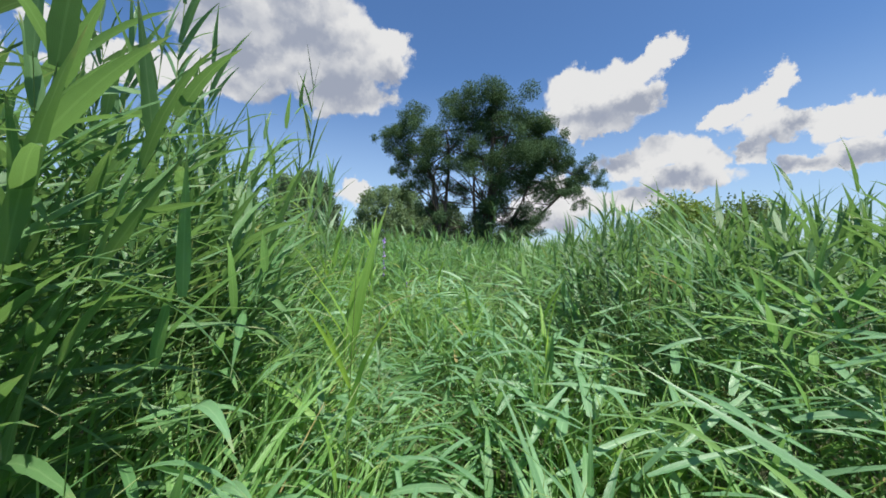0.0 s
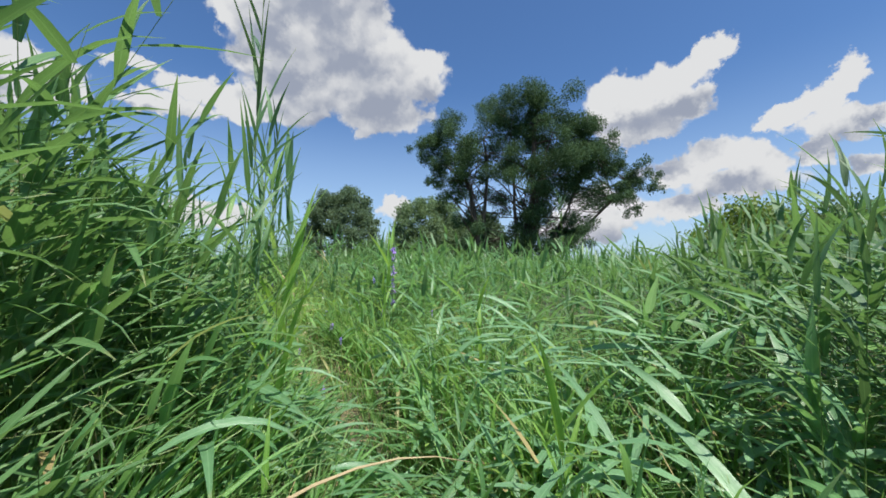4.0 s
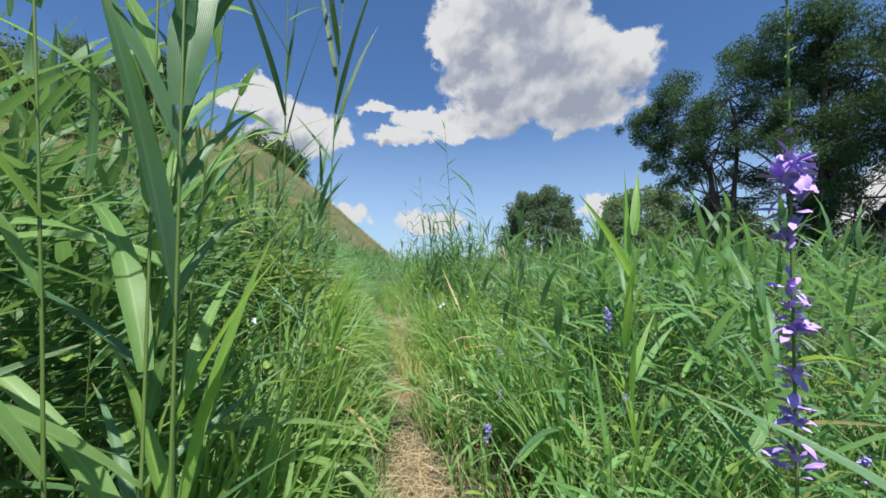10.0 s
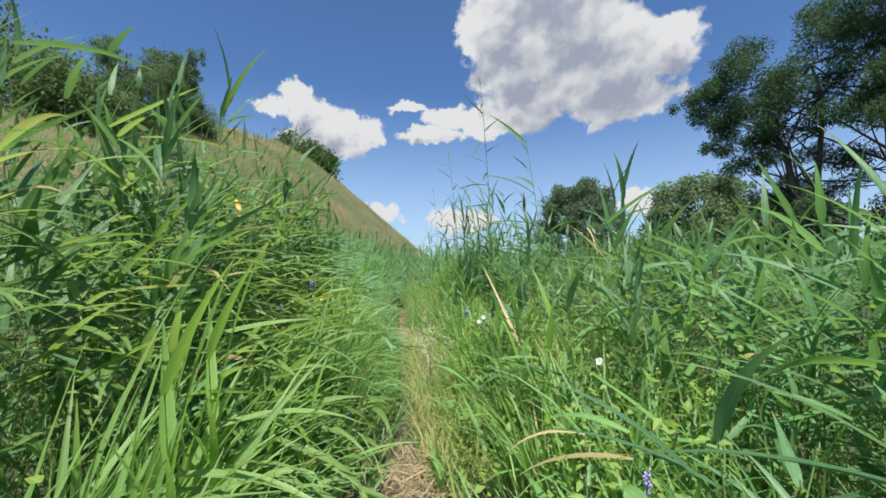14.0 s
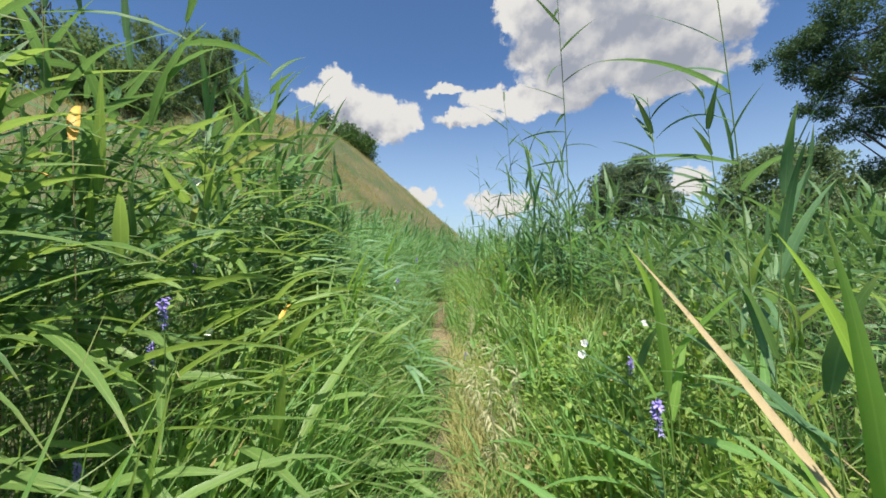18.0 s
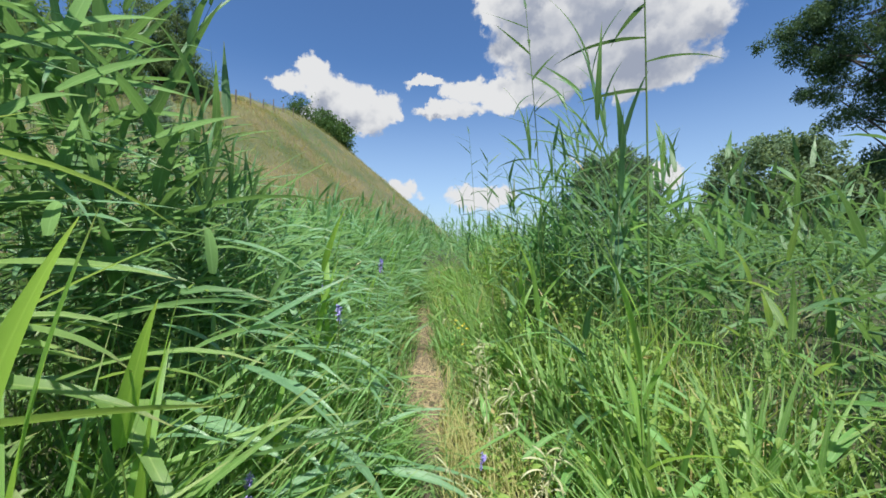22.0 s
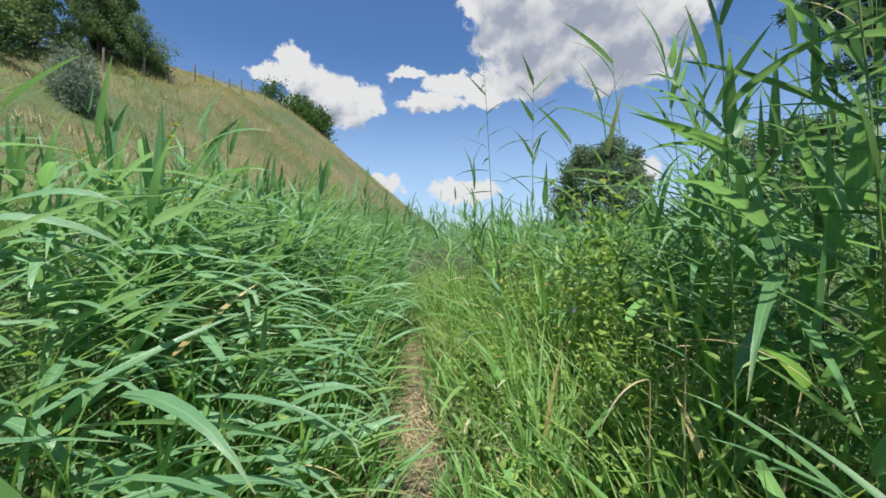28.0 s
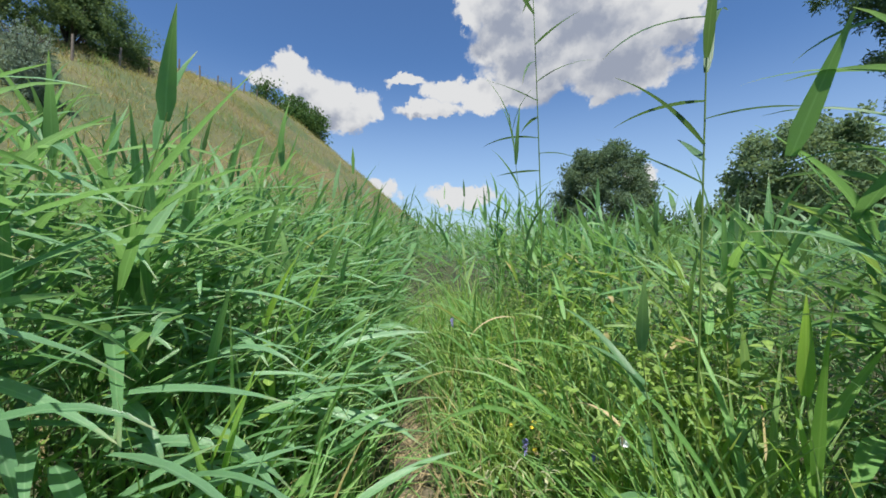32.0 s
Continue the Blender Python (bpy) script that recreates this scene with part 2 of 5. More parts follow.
REED = leaf_material("reed leaf", (0.053, 0.146, 0.052), (0.168, 0.342, 0.140), dry=0.006, through=0.42, rough=0.33)
# reed leaf darkened to stand for the shading between distant plants
REED_FIELD = leaf_material("darkened far reed leaf", (0.046, 0.126, 0.044), (0.146, 0.296, 0.116), dry=0.004, through=0.40, rough=0.36)
REED_ONE = leaf_material("reed leaf single", (0.046, 0.122, 0.050), (0.145, 0.280, 0.130), dry=0.003, through=0.38, rough=0.33, random_from="object")
# paler, bluer reed leaf: part of the sky's sheen is painted into the colour
REED_SHEEN = leaf_material("pale sky-sheen reed leaf", (0.086, 0.203, 0.094), (0.210, 0.385, 0.200), dry=0.005, through=0.40, rough=0.30, sheen=0.7)
# bright yellowish leaf of the young shoots, with backlight put into the colour
REED_BACKLIT = leaf_material("backlit young reed leaf", (0.130, 0.290, 0.050), (0.270, 0.460, 0.110), dry=0.003, through=0.52, rough=0.36, random_from="object")
BANK_GRASS = leaf_material("bank grass", (0.150, 0.255, 0.055), (0.335, 0.470, 0.145), dry=0.08, through=0.42)
REED_DARK = leaf_material("darkened reed leaf", (0.034, 0.085, 0.036), (0.105, 0.200, 0.090), dry=0.006, through=0.25, rough=0.4, random_from="object")
SEDGE_ONE = leaf_material("sedge blade single", (0.110, 0.235, 0.060), (0.270, 0.440, 0.150), dry=0.003, through=0.45, rough=0.34, random_from="object")
# darker copy of the reed leaf: the shade inside dense stands is in its colour
REED_SHADED = leaf_material("shaded reed leaf", (0.044, 0.112, 0.038), (0.138, 0.268, 0.105), dry=0.006, through=0.36, rough=0.36)
# lighter, yellower copy of the reed leaf: the sunlit look is in its colour
REED_SUNLIT = leaf_material("sunny reed leaf", (0.088, 0.172, 0.043), (0.238, 0.375, 0.116), dry=0.02, through=0.42, rough=0.33)
GRASS = leaf_material("grass blade", (0.064, 0.160, 0.042), (0.188, 0.350, 0.112), dry=0.05, through=0.42)
SEDGE = leaf_material("sedge blade", (0.082, 0.200, 0.050), (0.218, 0.415, 0.135), dry=0.02, through=0.42, rough=0.36)
HERB = leaf_material("herb leaf", (0.110, 0.200, 0.036), (0.260, 0.395, 0.085), dry=0.02, through=0.40, rib=0.35)
STEM = leaf_material("reed stem", (0.080, 0.150, 0.035), (0.190, 0.270, 0.075), dry=0.10, through=0.0, rib=0.0)
STRAW = leaf_material("straw", (0.23, 0.170, 0.085), (0.50, 0.41, 0.25), through=0.12, rib=0.0, rough=0.6, sheen=0.3)
PALE_GRASS = leaf_material("bleached grass", (0.20, 0.24, 0.070), (0.50, 0.46, 0.22), through=0.25, rib=0.0, rough=0.55, sheen=0.3)
DRY_HERB = leaf_material("dried herb", (0.26, 0.27, 0.14), (0.56, 0.54, 0.36), through=0.2, rib=0.0, rough=0.6, sheen=0.3)
HILL_GRASS = leaf_material("dry hill grass", (0.100, 0.170, 0.052), (0.315, 0.285, 0.145), patch_size=0.16, pick_weight=0.45, patch_weight=3.4, through=0.40, rib=0.0, rough=0.6, sheen=0.2)
WILLOW = leaf_material("willow leaf", (0.031, 0.070, 0.033), (0.085, 0.143, 0.073), pick_weight=0.38, through=0.25, rib=0.0, rough=0.6, sheen=0.1)
BUSH = leaf_material("bush leaf", (0.030, 0.075, 0.022), (0.095, 0.165, 0.055), pick_weight=0.38, through=0.25, rib=0.0, rough=0.6, sheen=0.1)
CREST_BUSH = leaf_material("crest bush leaf", (0.056, 0.104, 0.044), (0.150, 0.222, 0.100), pick_weight=0.38, through=0.32, rib=0.0, rough=0.6, sheen=0.1)
# the two distant tree leaves: air haze is mixed into their lighter, greyer colours
DOME_TREE = leaf_material("hazed dome tree leaf", (0.060, 0.106, 0.064), (0.155, 0.220, 0.138), pick_weight=0.38, through=0.33, rib=0.0, rough=0.6, sheen=0.1)
FAR_TREE = leaf_material("hazed far tree leaf", (0.076, 0.136, 0.074), (0.198, 0.280, 0.164), pick_weight=0.38, through=0.33, rib=0.0, rough=0.6, sheen=0.1)
LIGHT_BUSH = leaf_material("light bush leaf", (0.075, 0.135, 0.028), (0.200, 0.290, 0.075), pick_weight=0.38, through=0.3, rib=0.0, sheen=0.3)
SILVER = leaf_material("silver leaf", (0.13, 0.19, 0.155), (0.26, 0.33, 0.275), pick_weight=0.35, through=0.3, rib=0.0, rough=0.6, sheen=0.1)
GROUND = plain_material("ground", ((0.035, 0.050, 0.018), (0.060, 0.065, 0.028), (0.09, 0.075, 0.04)), 1.4)
PATH_EARTH = plain_material("path earth", ((0.074, 0.061, 0.041), (0.124, 0.104, 0.067), (0.20, 0.172, 0.112)), 3.0)
HILL = plain_material("hill turf", ((0.062, 0.098, 0.034), (0.142, 0.126, 0.060), (0.105, 0.108, 0.046)), 0.16, fine=11.0)
BARK = plain_material("bark", ((0.045, 0.036, 0.027), (0.085, 0.068, 0.050), (0.030, 0.024, 0.018)), 3.0, stretch=(1, 1, 0.25))
POST_WOOD = plain_material("weathered wood", ((0.13, 0.11, 0.09), (0.20, 0.17, 0.14), (0.08, 0.07, 0.06)), 5.0, stretch=(1, 1, 0.15))
WIRE = plain_material("rusty wire", ((0.14, 0.11, 0.09), (0.22, 0.18, 0.15), (0.10, 0.08, 0.07)), 20.0, bump=0, rough=0.5, metal=0.7)
PURPLE = plain_material("purple petal", ((0.42, 0.26, 0.74), (0.50, 0.35, 0.82), (0.35, 0.20, 0.64)), 60.0, bump=0.1, rough=0.6)
BLUE = plain_material("blue petal", ((0.31, 0.25, 0.66), (0.41, 0.35, 0.78), (0.24, 0.19, 0.55)), 60.0, bump=0.1, rough=0.6)
WHITE = plain_material("white petal", ((0.80, 0.82, 0.80), (0.72, 0.76, 0.74), (0.84, 0.84, 0.82)), 30.0, bump=0.05, rough=0.6)
YELLOW = plain_material("yellow petal", ((0.75, 0.58, 0.04), (0.82, 0.70, 0.08), (0.62, 0.45, 0.03)), 40.0, bump=0.05, rough=0.6)
ORANGE = plain_material("orange leaf", ((0.62, 0.30, 0.04), (0.70, 0.40, 0.08), (0.45, 0.22, 0.05)), 30.0, bump=0.1, rough=0.6)
PLUME = plain_material("reed plume", ((0.10, 0.075, 0.055), (0.16, 0.12, 0.09), (0.08, 0.055, 0.05)), 40.0, bump=0.1)


# ---------------------------------------------------------------- the plan
# The trodden trail: x of its middle line at each y. It bends from the north-east into the valley (+Y).
TRAIL_Y = [-14.0, -5.5, -4.3, -3.5, -2.4, -1.5, -0.5, 0.0, 1.7, 4.2, 9.5, 16.0, 60.0]
TRAIL_X = [-12.5, -3.10, -1.83, -1.20, -0.56, -0.22, -0.02, 0.03, 0.09, 0.06, 0.03, 0.0, 0.0]
rng = np.random.default_rng(7)
# large tufts of sedge: x, y, size, kind (0 sweeping, 1 upright), turn
TUFTS = [(-0.85, 7.0, 1.1, 1, 20), (-0.95, 7.9, 1.1, 0, -15), (-0.90, 8.5, 1.15, 0, -5), (-1.0, 9.0, 1.2, 0, -20), (-0.85, 10.0, 1.1, 0, -10), (-0.75, 0.95, 1.0, 1, 30),
         (-0.95, 2.2, 1.1, 1, 0), (-0.85, 3.9, 1.0, 0, 5), (-0.90, 4.4, 1.1, 0, -10), (1.2, -1.0, 0.9, 1, 150), (0.9, -0.5, 0.85, 1, 200), (1.3, -1.9, 0.95, 1, 100), (1.6, 7.3, 0.8, 1, 60), (1.45, 5.6, 0.8, 1, 130),
         (1.05, 6.95, 0.8, 1, 150), (1.3, 7.15, 0.85, 1, 90), (1.2, 7.5, 0.8, 1, 210), (-1.05, 5.30, 1.30, 0, -10), (-0.95, 5.65, 1.20, 0, 5), (-1.15, 5.05, 1.35, 0, -5), (-1.0, 4.85, 1.2, 0, 10), (-1.25, 5.35, 1.4, 0, 15), (-0.60, 1.15, 1.15, 1, 10), (-0.78, 1.35, 1.3, 1, 60), (-0.52, 0.75, 1.05, 1, -40), (-0.85, 1.75, 1.3, 1, 0),
         (0.80, 0.30, 0.85, 1, 120), (0.98, 0.95, 0.9, 1, 200), (0.55, -1.9, 0.95, 0, 150), (0.95, -1.3, 1.0, 1, 170), (0.65, -2.4, 0.9, 1, 20), (0.2, -3.0, 0.9, 1, 90), (-0.75, 6.6, 1.2, 0, -10),
         (-0.70, 7.5, 1.1, 0, -25), (-0.75, 9.4, 1.1, 0, -10), (-0.70, 10.6, 1.15, 0, -35), (0.70, 4.3, 0.8, 1, 190), (0.85, 5.7, 0.8, 1, 150), (0.75, 7.7, 0.9, 1, 220), (-0.65, 2.7, 1.1, 0, -10), (-0.75, 3.3, 1.15, 1, 0),
         (0.72, 9.8, 0.9, 1, 140), (-1.3, -4.6, 0.9, 1, -60), (-2.2, -5.0, 0.75, 1, 0), (0.88, 10.55, 0.9, 1, 160), (1.05, 10.95, 0.95, 1, 200), (1.25, 10.6, 1.0, 1, 60), (0.62, 8.55, 0.75, 1, 150), (0.75, 8.95, 0.8, 1, 200), (0.98, 8.6, 0.85, 1, 100), (0.70, 9.35, 0.8, 1, 60), (0.98, 4.45, 0.9, 1, 200), (1.2, 4.9, 0.9, 1, 120), (0.9, 6.9, 0.9, 1, 100), (-0.60, -0.38, 1.1, 1, 20), (-0.66, 0.02, 1.2, 1, -30), (-0.52, 0.38, 1.0, 1, 50), (-0.85, -0.15, 1.3, 1, 0),
         (-1.2, -5.0, 0.8, 1, 0), (-0.85, -4.6, 0.8, 0, -100), (-1.65, -5.35, 0.75, 0, -120), (-2.45, -3.75, 1.0, 1, 30), (-2.1, -3.4, 1.1, 1, -60), (-0.35, -4.0, 0.85, 1, 40), (0.78, 2.35, 0.9, 1, 160), (1.05, 2.7, 1.0, 1, 80), (0.85, 3.15, 0.9, 1, 210), (1.3, 2.4, 1.0, 1, 0), (1.0, 6.15, 0.9, 1, 200), (1.22, 6.45, 1.0, 1, 100), (1.4, 5.9, 0.95, 1, 30), (1.1, 9.9, 0.9, 1, 170),
         (-0.68, 4.42, 1.45, 2, 72), (-0.80, 4.28, 1.05, 2, 50), (-0.86, 5.86, 0.98, 2, 80)]


def trail(x, y):
    """Distance from the trail (left is positive) of points, and how far along y they are."""
    mid = np.interp(y, TRAIL_Y, TRAIL_X)
    slope = (np.interp(y + 0.2, TRAIL_Y, TRAIL_X) - np.interp(y - 0.2, TRAIL_Y, TRAIL_X)) / 0.4
    return (mid - x) / np.sqrt(1 + slope ** 2), y


def wave_noise(x, y, size, seed):
    """Smooth noise from -1 to 1, for whole arrays."""
    r = np.random.default_rng(seed)
    out = 0
    for k in range(6):
        a, p, f = r.uniform(0, 6.28), r.uniform(0, 6.28), r.uniform(0.6, 1.9) / size
        out = out + np.sin((x * np.cos(a) + y * np.sin(a)) * f * 6.28 + p + 1.3 * np.sin((x * np.sin(a) - y * np.cos(a)) * f * 4.1 + p * 2))
    return out / 3.6


CREST_Y, CREST_Z = [-60, -10, 10, 27, 34, 43, 65, 78, 120, 200], [3.0, 4.0, 6.5, 10.5, 12.6, 16.2, 22.0, 23.6, 24, 22]
FOOT_Y, FOOT_X = [-60, 15, 27, 43, 65, 85, 120, 200], [-7.0, -6.0, -5.0, -2.0, 4.0, 9.0, 12.0, 20.0]
CREST_X = -19.0


def ground_z(x, y):
    """Height of the land: flat reed bed, and the long hill on the left of the valley."""
    x, y = np.asarray(x, float), np.asarray(y, float)
    foot, crest = np.interp(y, FOOT_Y, FOOT_X), np.interp(y, CREST_Y, CREST_Z)
    s = (foot - x) / (foot - CREST_X)
    k = np.clip(s, 0, 1.35)
    hill = np.where(k < 0.88, k, 0.88 + (k - 0.88) * 0.75 - 0.8 * np.maximum(0, k - 0.88) ** 2)
    z = crest * hill
    z = z + np.clip(s, 0, 1) * (0.35 * wave_noise(x, y, 14, 3) + 0.12 * wave_noise(x, y, 4, 4))
    d, _ = trail(x, y)
    near = np.exp(-(np.abs(d) / 0.35) ** 2) * ((y > -9) & (y < 20))
    return z + 0.03 * wave_noise(x, y, 1.6, 5) * (1 - near) - 0.03 * near


# height of the plants beside the trail: rows by y, columns by distance from the trail
AWAY = [0.0, 0.25, 0.5, 0.9, 1.4, 2.0, 3.0, 5.0, 9.0]
ALONG = [-9.0, -5.5, -4.3, -3.2, -2.0, 0.0, 1.4, 2.8, 3.8, 5.0, 6.8, 7.8, 9.5, 10.6, 11.4, 12.5, 15.0, 20.0]
LEFT_H = [[0.45, 0.60, 0.85, 1.40, 2.20, 2.80, 2.80, 2.30, 1.90],
          [0.45, 0.60, 0.80, 1.20, 2.20, 3.15, 3.15, 2.40, 1.90],
          [0.40, 0.50, 0.75, 1.15, 1.95, 2.55, 2.80, 2.30, 1.90],
          [0.30, 0.45, 0.70, 1.05, 1.65, 2.10, 2.30, 2.10, 1.90],
          [0.12, 0.35, 0.65, 1.25, 2.00, 2.35, 2.45, 2.20, 1.90],
          [0.08, 0.35, 0.65, 1.00, 1.60, 2.10, 2.50, 2.40, 1.90],
          [0.08, 0.40, 0.72, 1.05, 1.75, 2.30, 2.70, 2.50, 1.90],
          [0.08, 0.45, 0.80, 1.15, 1.80, 2.35, 2.70, 2.50, 1.90],
          [0.08, 0.45, 0.80, 1.20, 1.95, 2.55, 2.85, 2.40, 1.90],
          [0.06, 0.45, 0.75, 1.30, 2.10, 2.50, 2.60, 2.10, 1.80],
          [0.06, 0.45, 0.80, 1.50, 2.35, 2.60, 2.50, 2.00, 1.80],
          [0.06, 0.45, 0.75, 1.10, 1.50, 1.70, 1.75, 1.75, 1.80],
          [0.10, 0.60, 0.90, 1.20, 1.55, 1.80, 1.85, 1.80, 1.80],
          [0.20, 0.65, 0.95, 1.27, 1.60, 1.83, 1.90, 1.87, 1.83],
          [0.30, 0.70, 1.02, 1.32, 1.64, 1.86, 1.94, 1.92, 1.86],
          [0.45, 0.80, 1.10, 1.40, 1.70, 1.90, 2.00, 2.00, 1.90],
          [1.30, 1.50, 1.80, 2.00, 2.10, 2.20, 2.20, 2.10, 2.00],
          [2.30, 2.40, 2.40, 2.50, 2.50, 2.50, 2.50, 2.30, 2.10]]
RIGHT_H = [[0.45, 0.60, 0.75, 0.85, 1.00, 1.30, 1.80, 1.80, 1.50],
           [0.45, 0.60, 0.75, 0.80, 0.95, 1.25, 1.70, 1.70, 1.50],
           [0.40, 0.55, 0.70, 0.80, 0.95, 1.35, 1.80, 1.75, 1.50],
           [0.35, 0.50, 0.70, 0.80, 0.95, 1.30, 1.80, 1.75, 1.50],
           [0.15, 0.35, 0.70, 0.80, 0.90, 1.10, 1.25, 1.40, 1.50],
           [0.08, 0.40, 0.70, 0.85, 1.00, 1.15, 1.25, 1.40, 1.50],
           [0.08, 0.35, 0.65, 0.90, 1.25, 1.55, 1.60, 1.50, 1.50],
           [0.10, 0.25, 0.50, 0.80, 1.25, 1.70, 1.75, 1.60, 1.50],
           [0.10, 0.20, 0.38, 0.55, 0.75, 1.15, 1.60, 1.60, 1.50],
           [0.06, 0.20, 0.38, 0.52, 0.68, 1.00, 1.60, 1.70, 1.60],
           [0.06, 0.22, 0.36, 0.48, 0.60, 0.90, 1.55, 1.70, 1.60],
           [0.06, 0.25, 0.45, 0.80, 1.45, 2.10, 2.20, 1.90, 1.70],
           [0.06, 0.30, 0.50, 0.85, 1.50, 2.10, 2.25, 1.90, 1.60],
           [0.06, 0.35, 0.60, 0.85, 1.20, 1.70, 1.90, 1.70, 1.50],
           [0.20, 0.45, 0.70, 0.90, 1.15, 1.40, 1.50, 1.50, 1.50],
           [0.40, 0.60, 0.85, 1.10, 1.35, 1.50, 1.55, 1.50, 1.50],
           [1.20, 1.30, 1.50, 1.60, 1.70, 1.75, 1.70, 1.60, 1.50],
           [2.20, 2.20, 2.20, 2.20, 2.10, 2.00, 1.90, 1.80, 1.60]]


def table(rows, along, away):
    rows = np.array(rows)
    i = np.clip(np.interp(along, ALONG, np.arange(len(ALONG))), 0, len(ALONG) - 1.001)
    j = np.clip(np.interp(away, AWAY, np.arange(len(AWAY))), 0, len(AWAY) - 1.001)
    a, b = i.astype(int), j.astype(int)
    u, v = i - a, j - b
    return (rows[a, b] * (1 - u) * (1 - v) + rows[a + 1, b] * u * (1 - v) + rows[a, b + 1] * (1 - u) * v + rows[a + 1, b + 1] * u * v)


def plant_height(x, y):
    d, along = trail(x, y)
    h = np.where(d > 0, table(LEFT_H, along, np.abs(d)), table(RIGHT_H, along, np.abs(d)))
    return h * (1 + 0.13 * wave_noise(x, y, 1.7, 11) + 0.15 * wave_noise(x, y, 0.7, 12) * np.clip((np.abs(d) - 0.5) / 1.0, 0, 1))


def bare(y):
    """How bare the trail is: 0 overgrown, 1 trodden to the straw."""
    out = 0
    for mid, reach, much in ((-0.8, 0.4, 0.5), (0.9, 0.75, 1.2), (2.9, 0.6, 0.9), (4.9, 0.5, 0.25), (8.1, 0.9, 0.95), (10.1, 0.7, 0.5), (11.8, 1.0, 0.45)):
        out = out + much * np.exp(-((y - mid) / reach) ** 2)
    return out


def scatter(x0, x1, y0, y1, per_m2, keep=None):
    n = max(0, int((x1 - x0) * (y1 - y0) * per_m2))
    x, y = rng.uniform(x0, x1, n), rng.uniform(y0, y1, n)
    if keep is not None:
        k = keep(x, y)
        x, y = x[k], y[k]
    return x, y


# ---------------------------------------------------------------- mesh makers
def mesh_of(name, verts, faces, mat, uv=None, smooth=True):
    """One mesh out of arrays; faces are all quads or all triangles."""
    me = bpy.data.meshes.new(name)
    verts, faces = np.asarray(verts, np.float32), np.asarray(faces, np.int32)
    count, size = faces.shape
    me.vertices.add(len(verts))
    me.vertices.foreach_set("co", verts.ravel())
    me.loops.add(count * size)
    me.loops.foreach_set("vertex_index", faces.ravel())
    me.polygons.add(count)
    me.polygons.foreach_set("loop_start", np.arange(count, dtype=np.int32) * size)
    me.polygons.foreach_set("use_smooth", np.full(count, smooth))
    if uv is not None:
        layer = me.uv_layers.new(name="UVMap")
        layer.data.foreach_set("uv", np.asarray(uv, np.float32)[faces.ravel()].ravel())
    me.materials.append(mat)
    me.update(calc_edges=True)
    return me


def thing(name, label, category, group="", kind="", data=None):
    return tagged(new(name, data), label, category, group, kind)


def part(name, me, parent, label=""):
    ob = new(name, me)
    ob.parent = parent
    return tagged(ob, label) if label else ob


def stuff(name, pieces, mat, label, category, parent=None):
    """All the blades of one patch joined into one mesh."""
    verts, faces, uvs, off = [], [], [], 0
    for v, f, u in pieces:
        verts.append(v)
        faces.append(f + off)
        uvs.append(u)
        off += len(v)
    me = mesh_of(name, np.concatenate(verts), np.concatenate(faces), mat, np.concatenate(uvs))
    return thing(name, label, category, kind="stuff", data=me)


SHAPE_REED = lambda v: np.clip(np.minimum(0.45 + 2.6 * v, 1.0), 0, 1) * (1 - v ** 1.6) * 1.12
SHAPE_GRASS = lambda v: np.clip(0.7 + 1.2 * v, 0, 1) * (1 - v ** 1.8)
SHAPE_HEART = lambda v: np.clip(0.25 + v * 5, 0, 1) * np.maximum(1 - v ** 1.5, 0) ** 0.9
SHAPE_OVAL = lambda v: np.sin(np.pi * np.clip(v * 0.97 + 0.02, 0, 1)) ** 0.75


def blades(base, azimuth, rise, droop, length, width, segs=5, across=1, shape=SHAPE_REED, fold=0.25, twist=None):
    """Arching blades. base (n,3); azimuth, rise (start angle over the level) and droop (angle lost to the tip) in radians."""
    n = len(base)
    v = np.linspace(0, 1, segs + 1)
    ang = rise[:, None] - droop[:, None] * (v[None, :] ** 1.35)
    step = length[:, None] / segs
    mid = (ang[:, 1:] + ang[:, :-1]) / 2
    run = np.concatenate([np.zeros((n, 1)), np.cumsum(np.cos(mid) * step, 1)], 1)
    up = np.concatenate([np.zeros((n, 1)), np.cumsum(np.sin(mid) * step, 1)], 1)
    ca, sa = np.cos(azimuth)[:, None], np.sin(azimuth)[:, None]
    centre = np.stack([base[:, :1] + run * ca, base[:, 1:2] + run * sa, base[:, 2:3] + up], -1)
    if twist is None:
        twist = rng.normal(0, 0.45, n)
    tw = twist[:, None] * (0.3 + v[None, :])
    side = np.stack([-sa * np.cos(tw) - np.sin(ang) * ca * np.sin(tw), ca * np.cos(tw) - np.sin(ang) * sa * np.sin(tw), np.cos(ang) * np.sin(tw)], -1)
    normal = np.stack([-np.sin(ang) * ca * np.cos(tw) + sa * np.sin(tw), -np.sin(ang) * sa * np.cos(tw) - ca * np.sin(tw), np.cos(ang) * np.cos(tw)], -1)
    half = (width[:, None] / 2 * np.maximum(shape(v)[None, :], 0.03))[..., None]
    rows = across + 1
    verts = np.empty((n, segs + 1, rows, 3))
    for j in range(rows):
        w = 2 * j / across - 1
        verts[:, :, j] = centre + side * half * w + normal * half * abs(w) * fold
    uv = np.empty((n, segs + 1, rows, 2))
    uv[..., 0] = np.linspace(0, 1, rows)[None, None, :]
    uv[..., 1] = v[None, :, None]
    i, j = np.meshgrid(np.arange(segs), np.arange(across), indexing="ij")
    a = (i * rows + j).ravel()
    quad = np.stack([a, a + 1, a + rows + 1, a + rows], -1)
    per = (segs + 1) * rows
    faces = (quad[None] + (np.arange(n) * per)[:, None, None]).reshape(-1, 4)
    return verts.reshape(-1, 3), faces, uv.reshape(-1, 2)


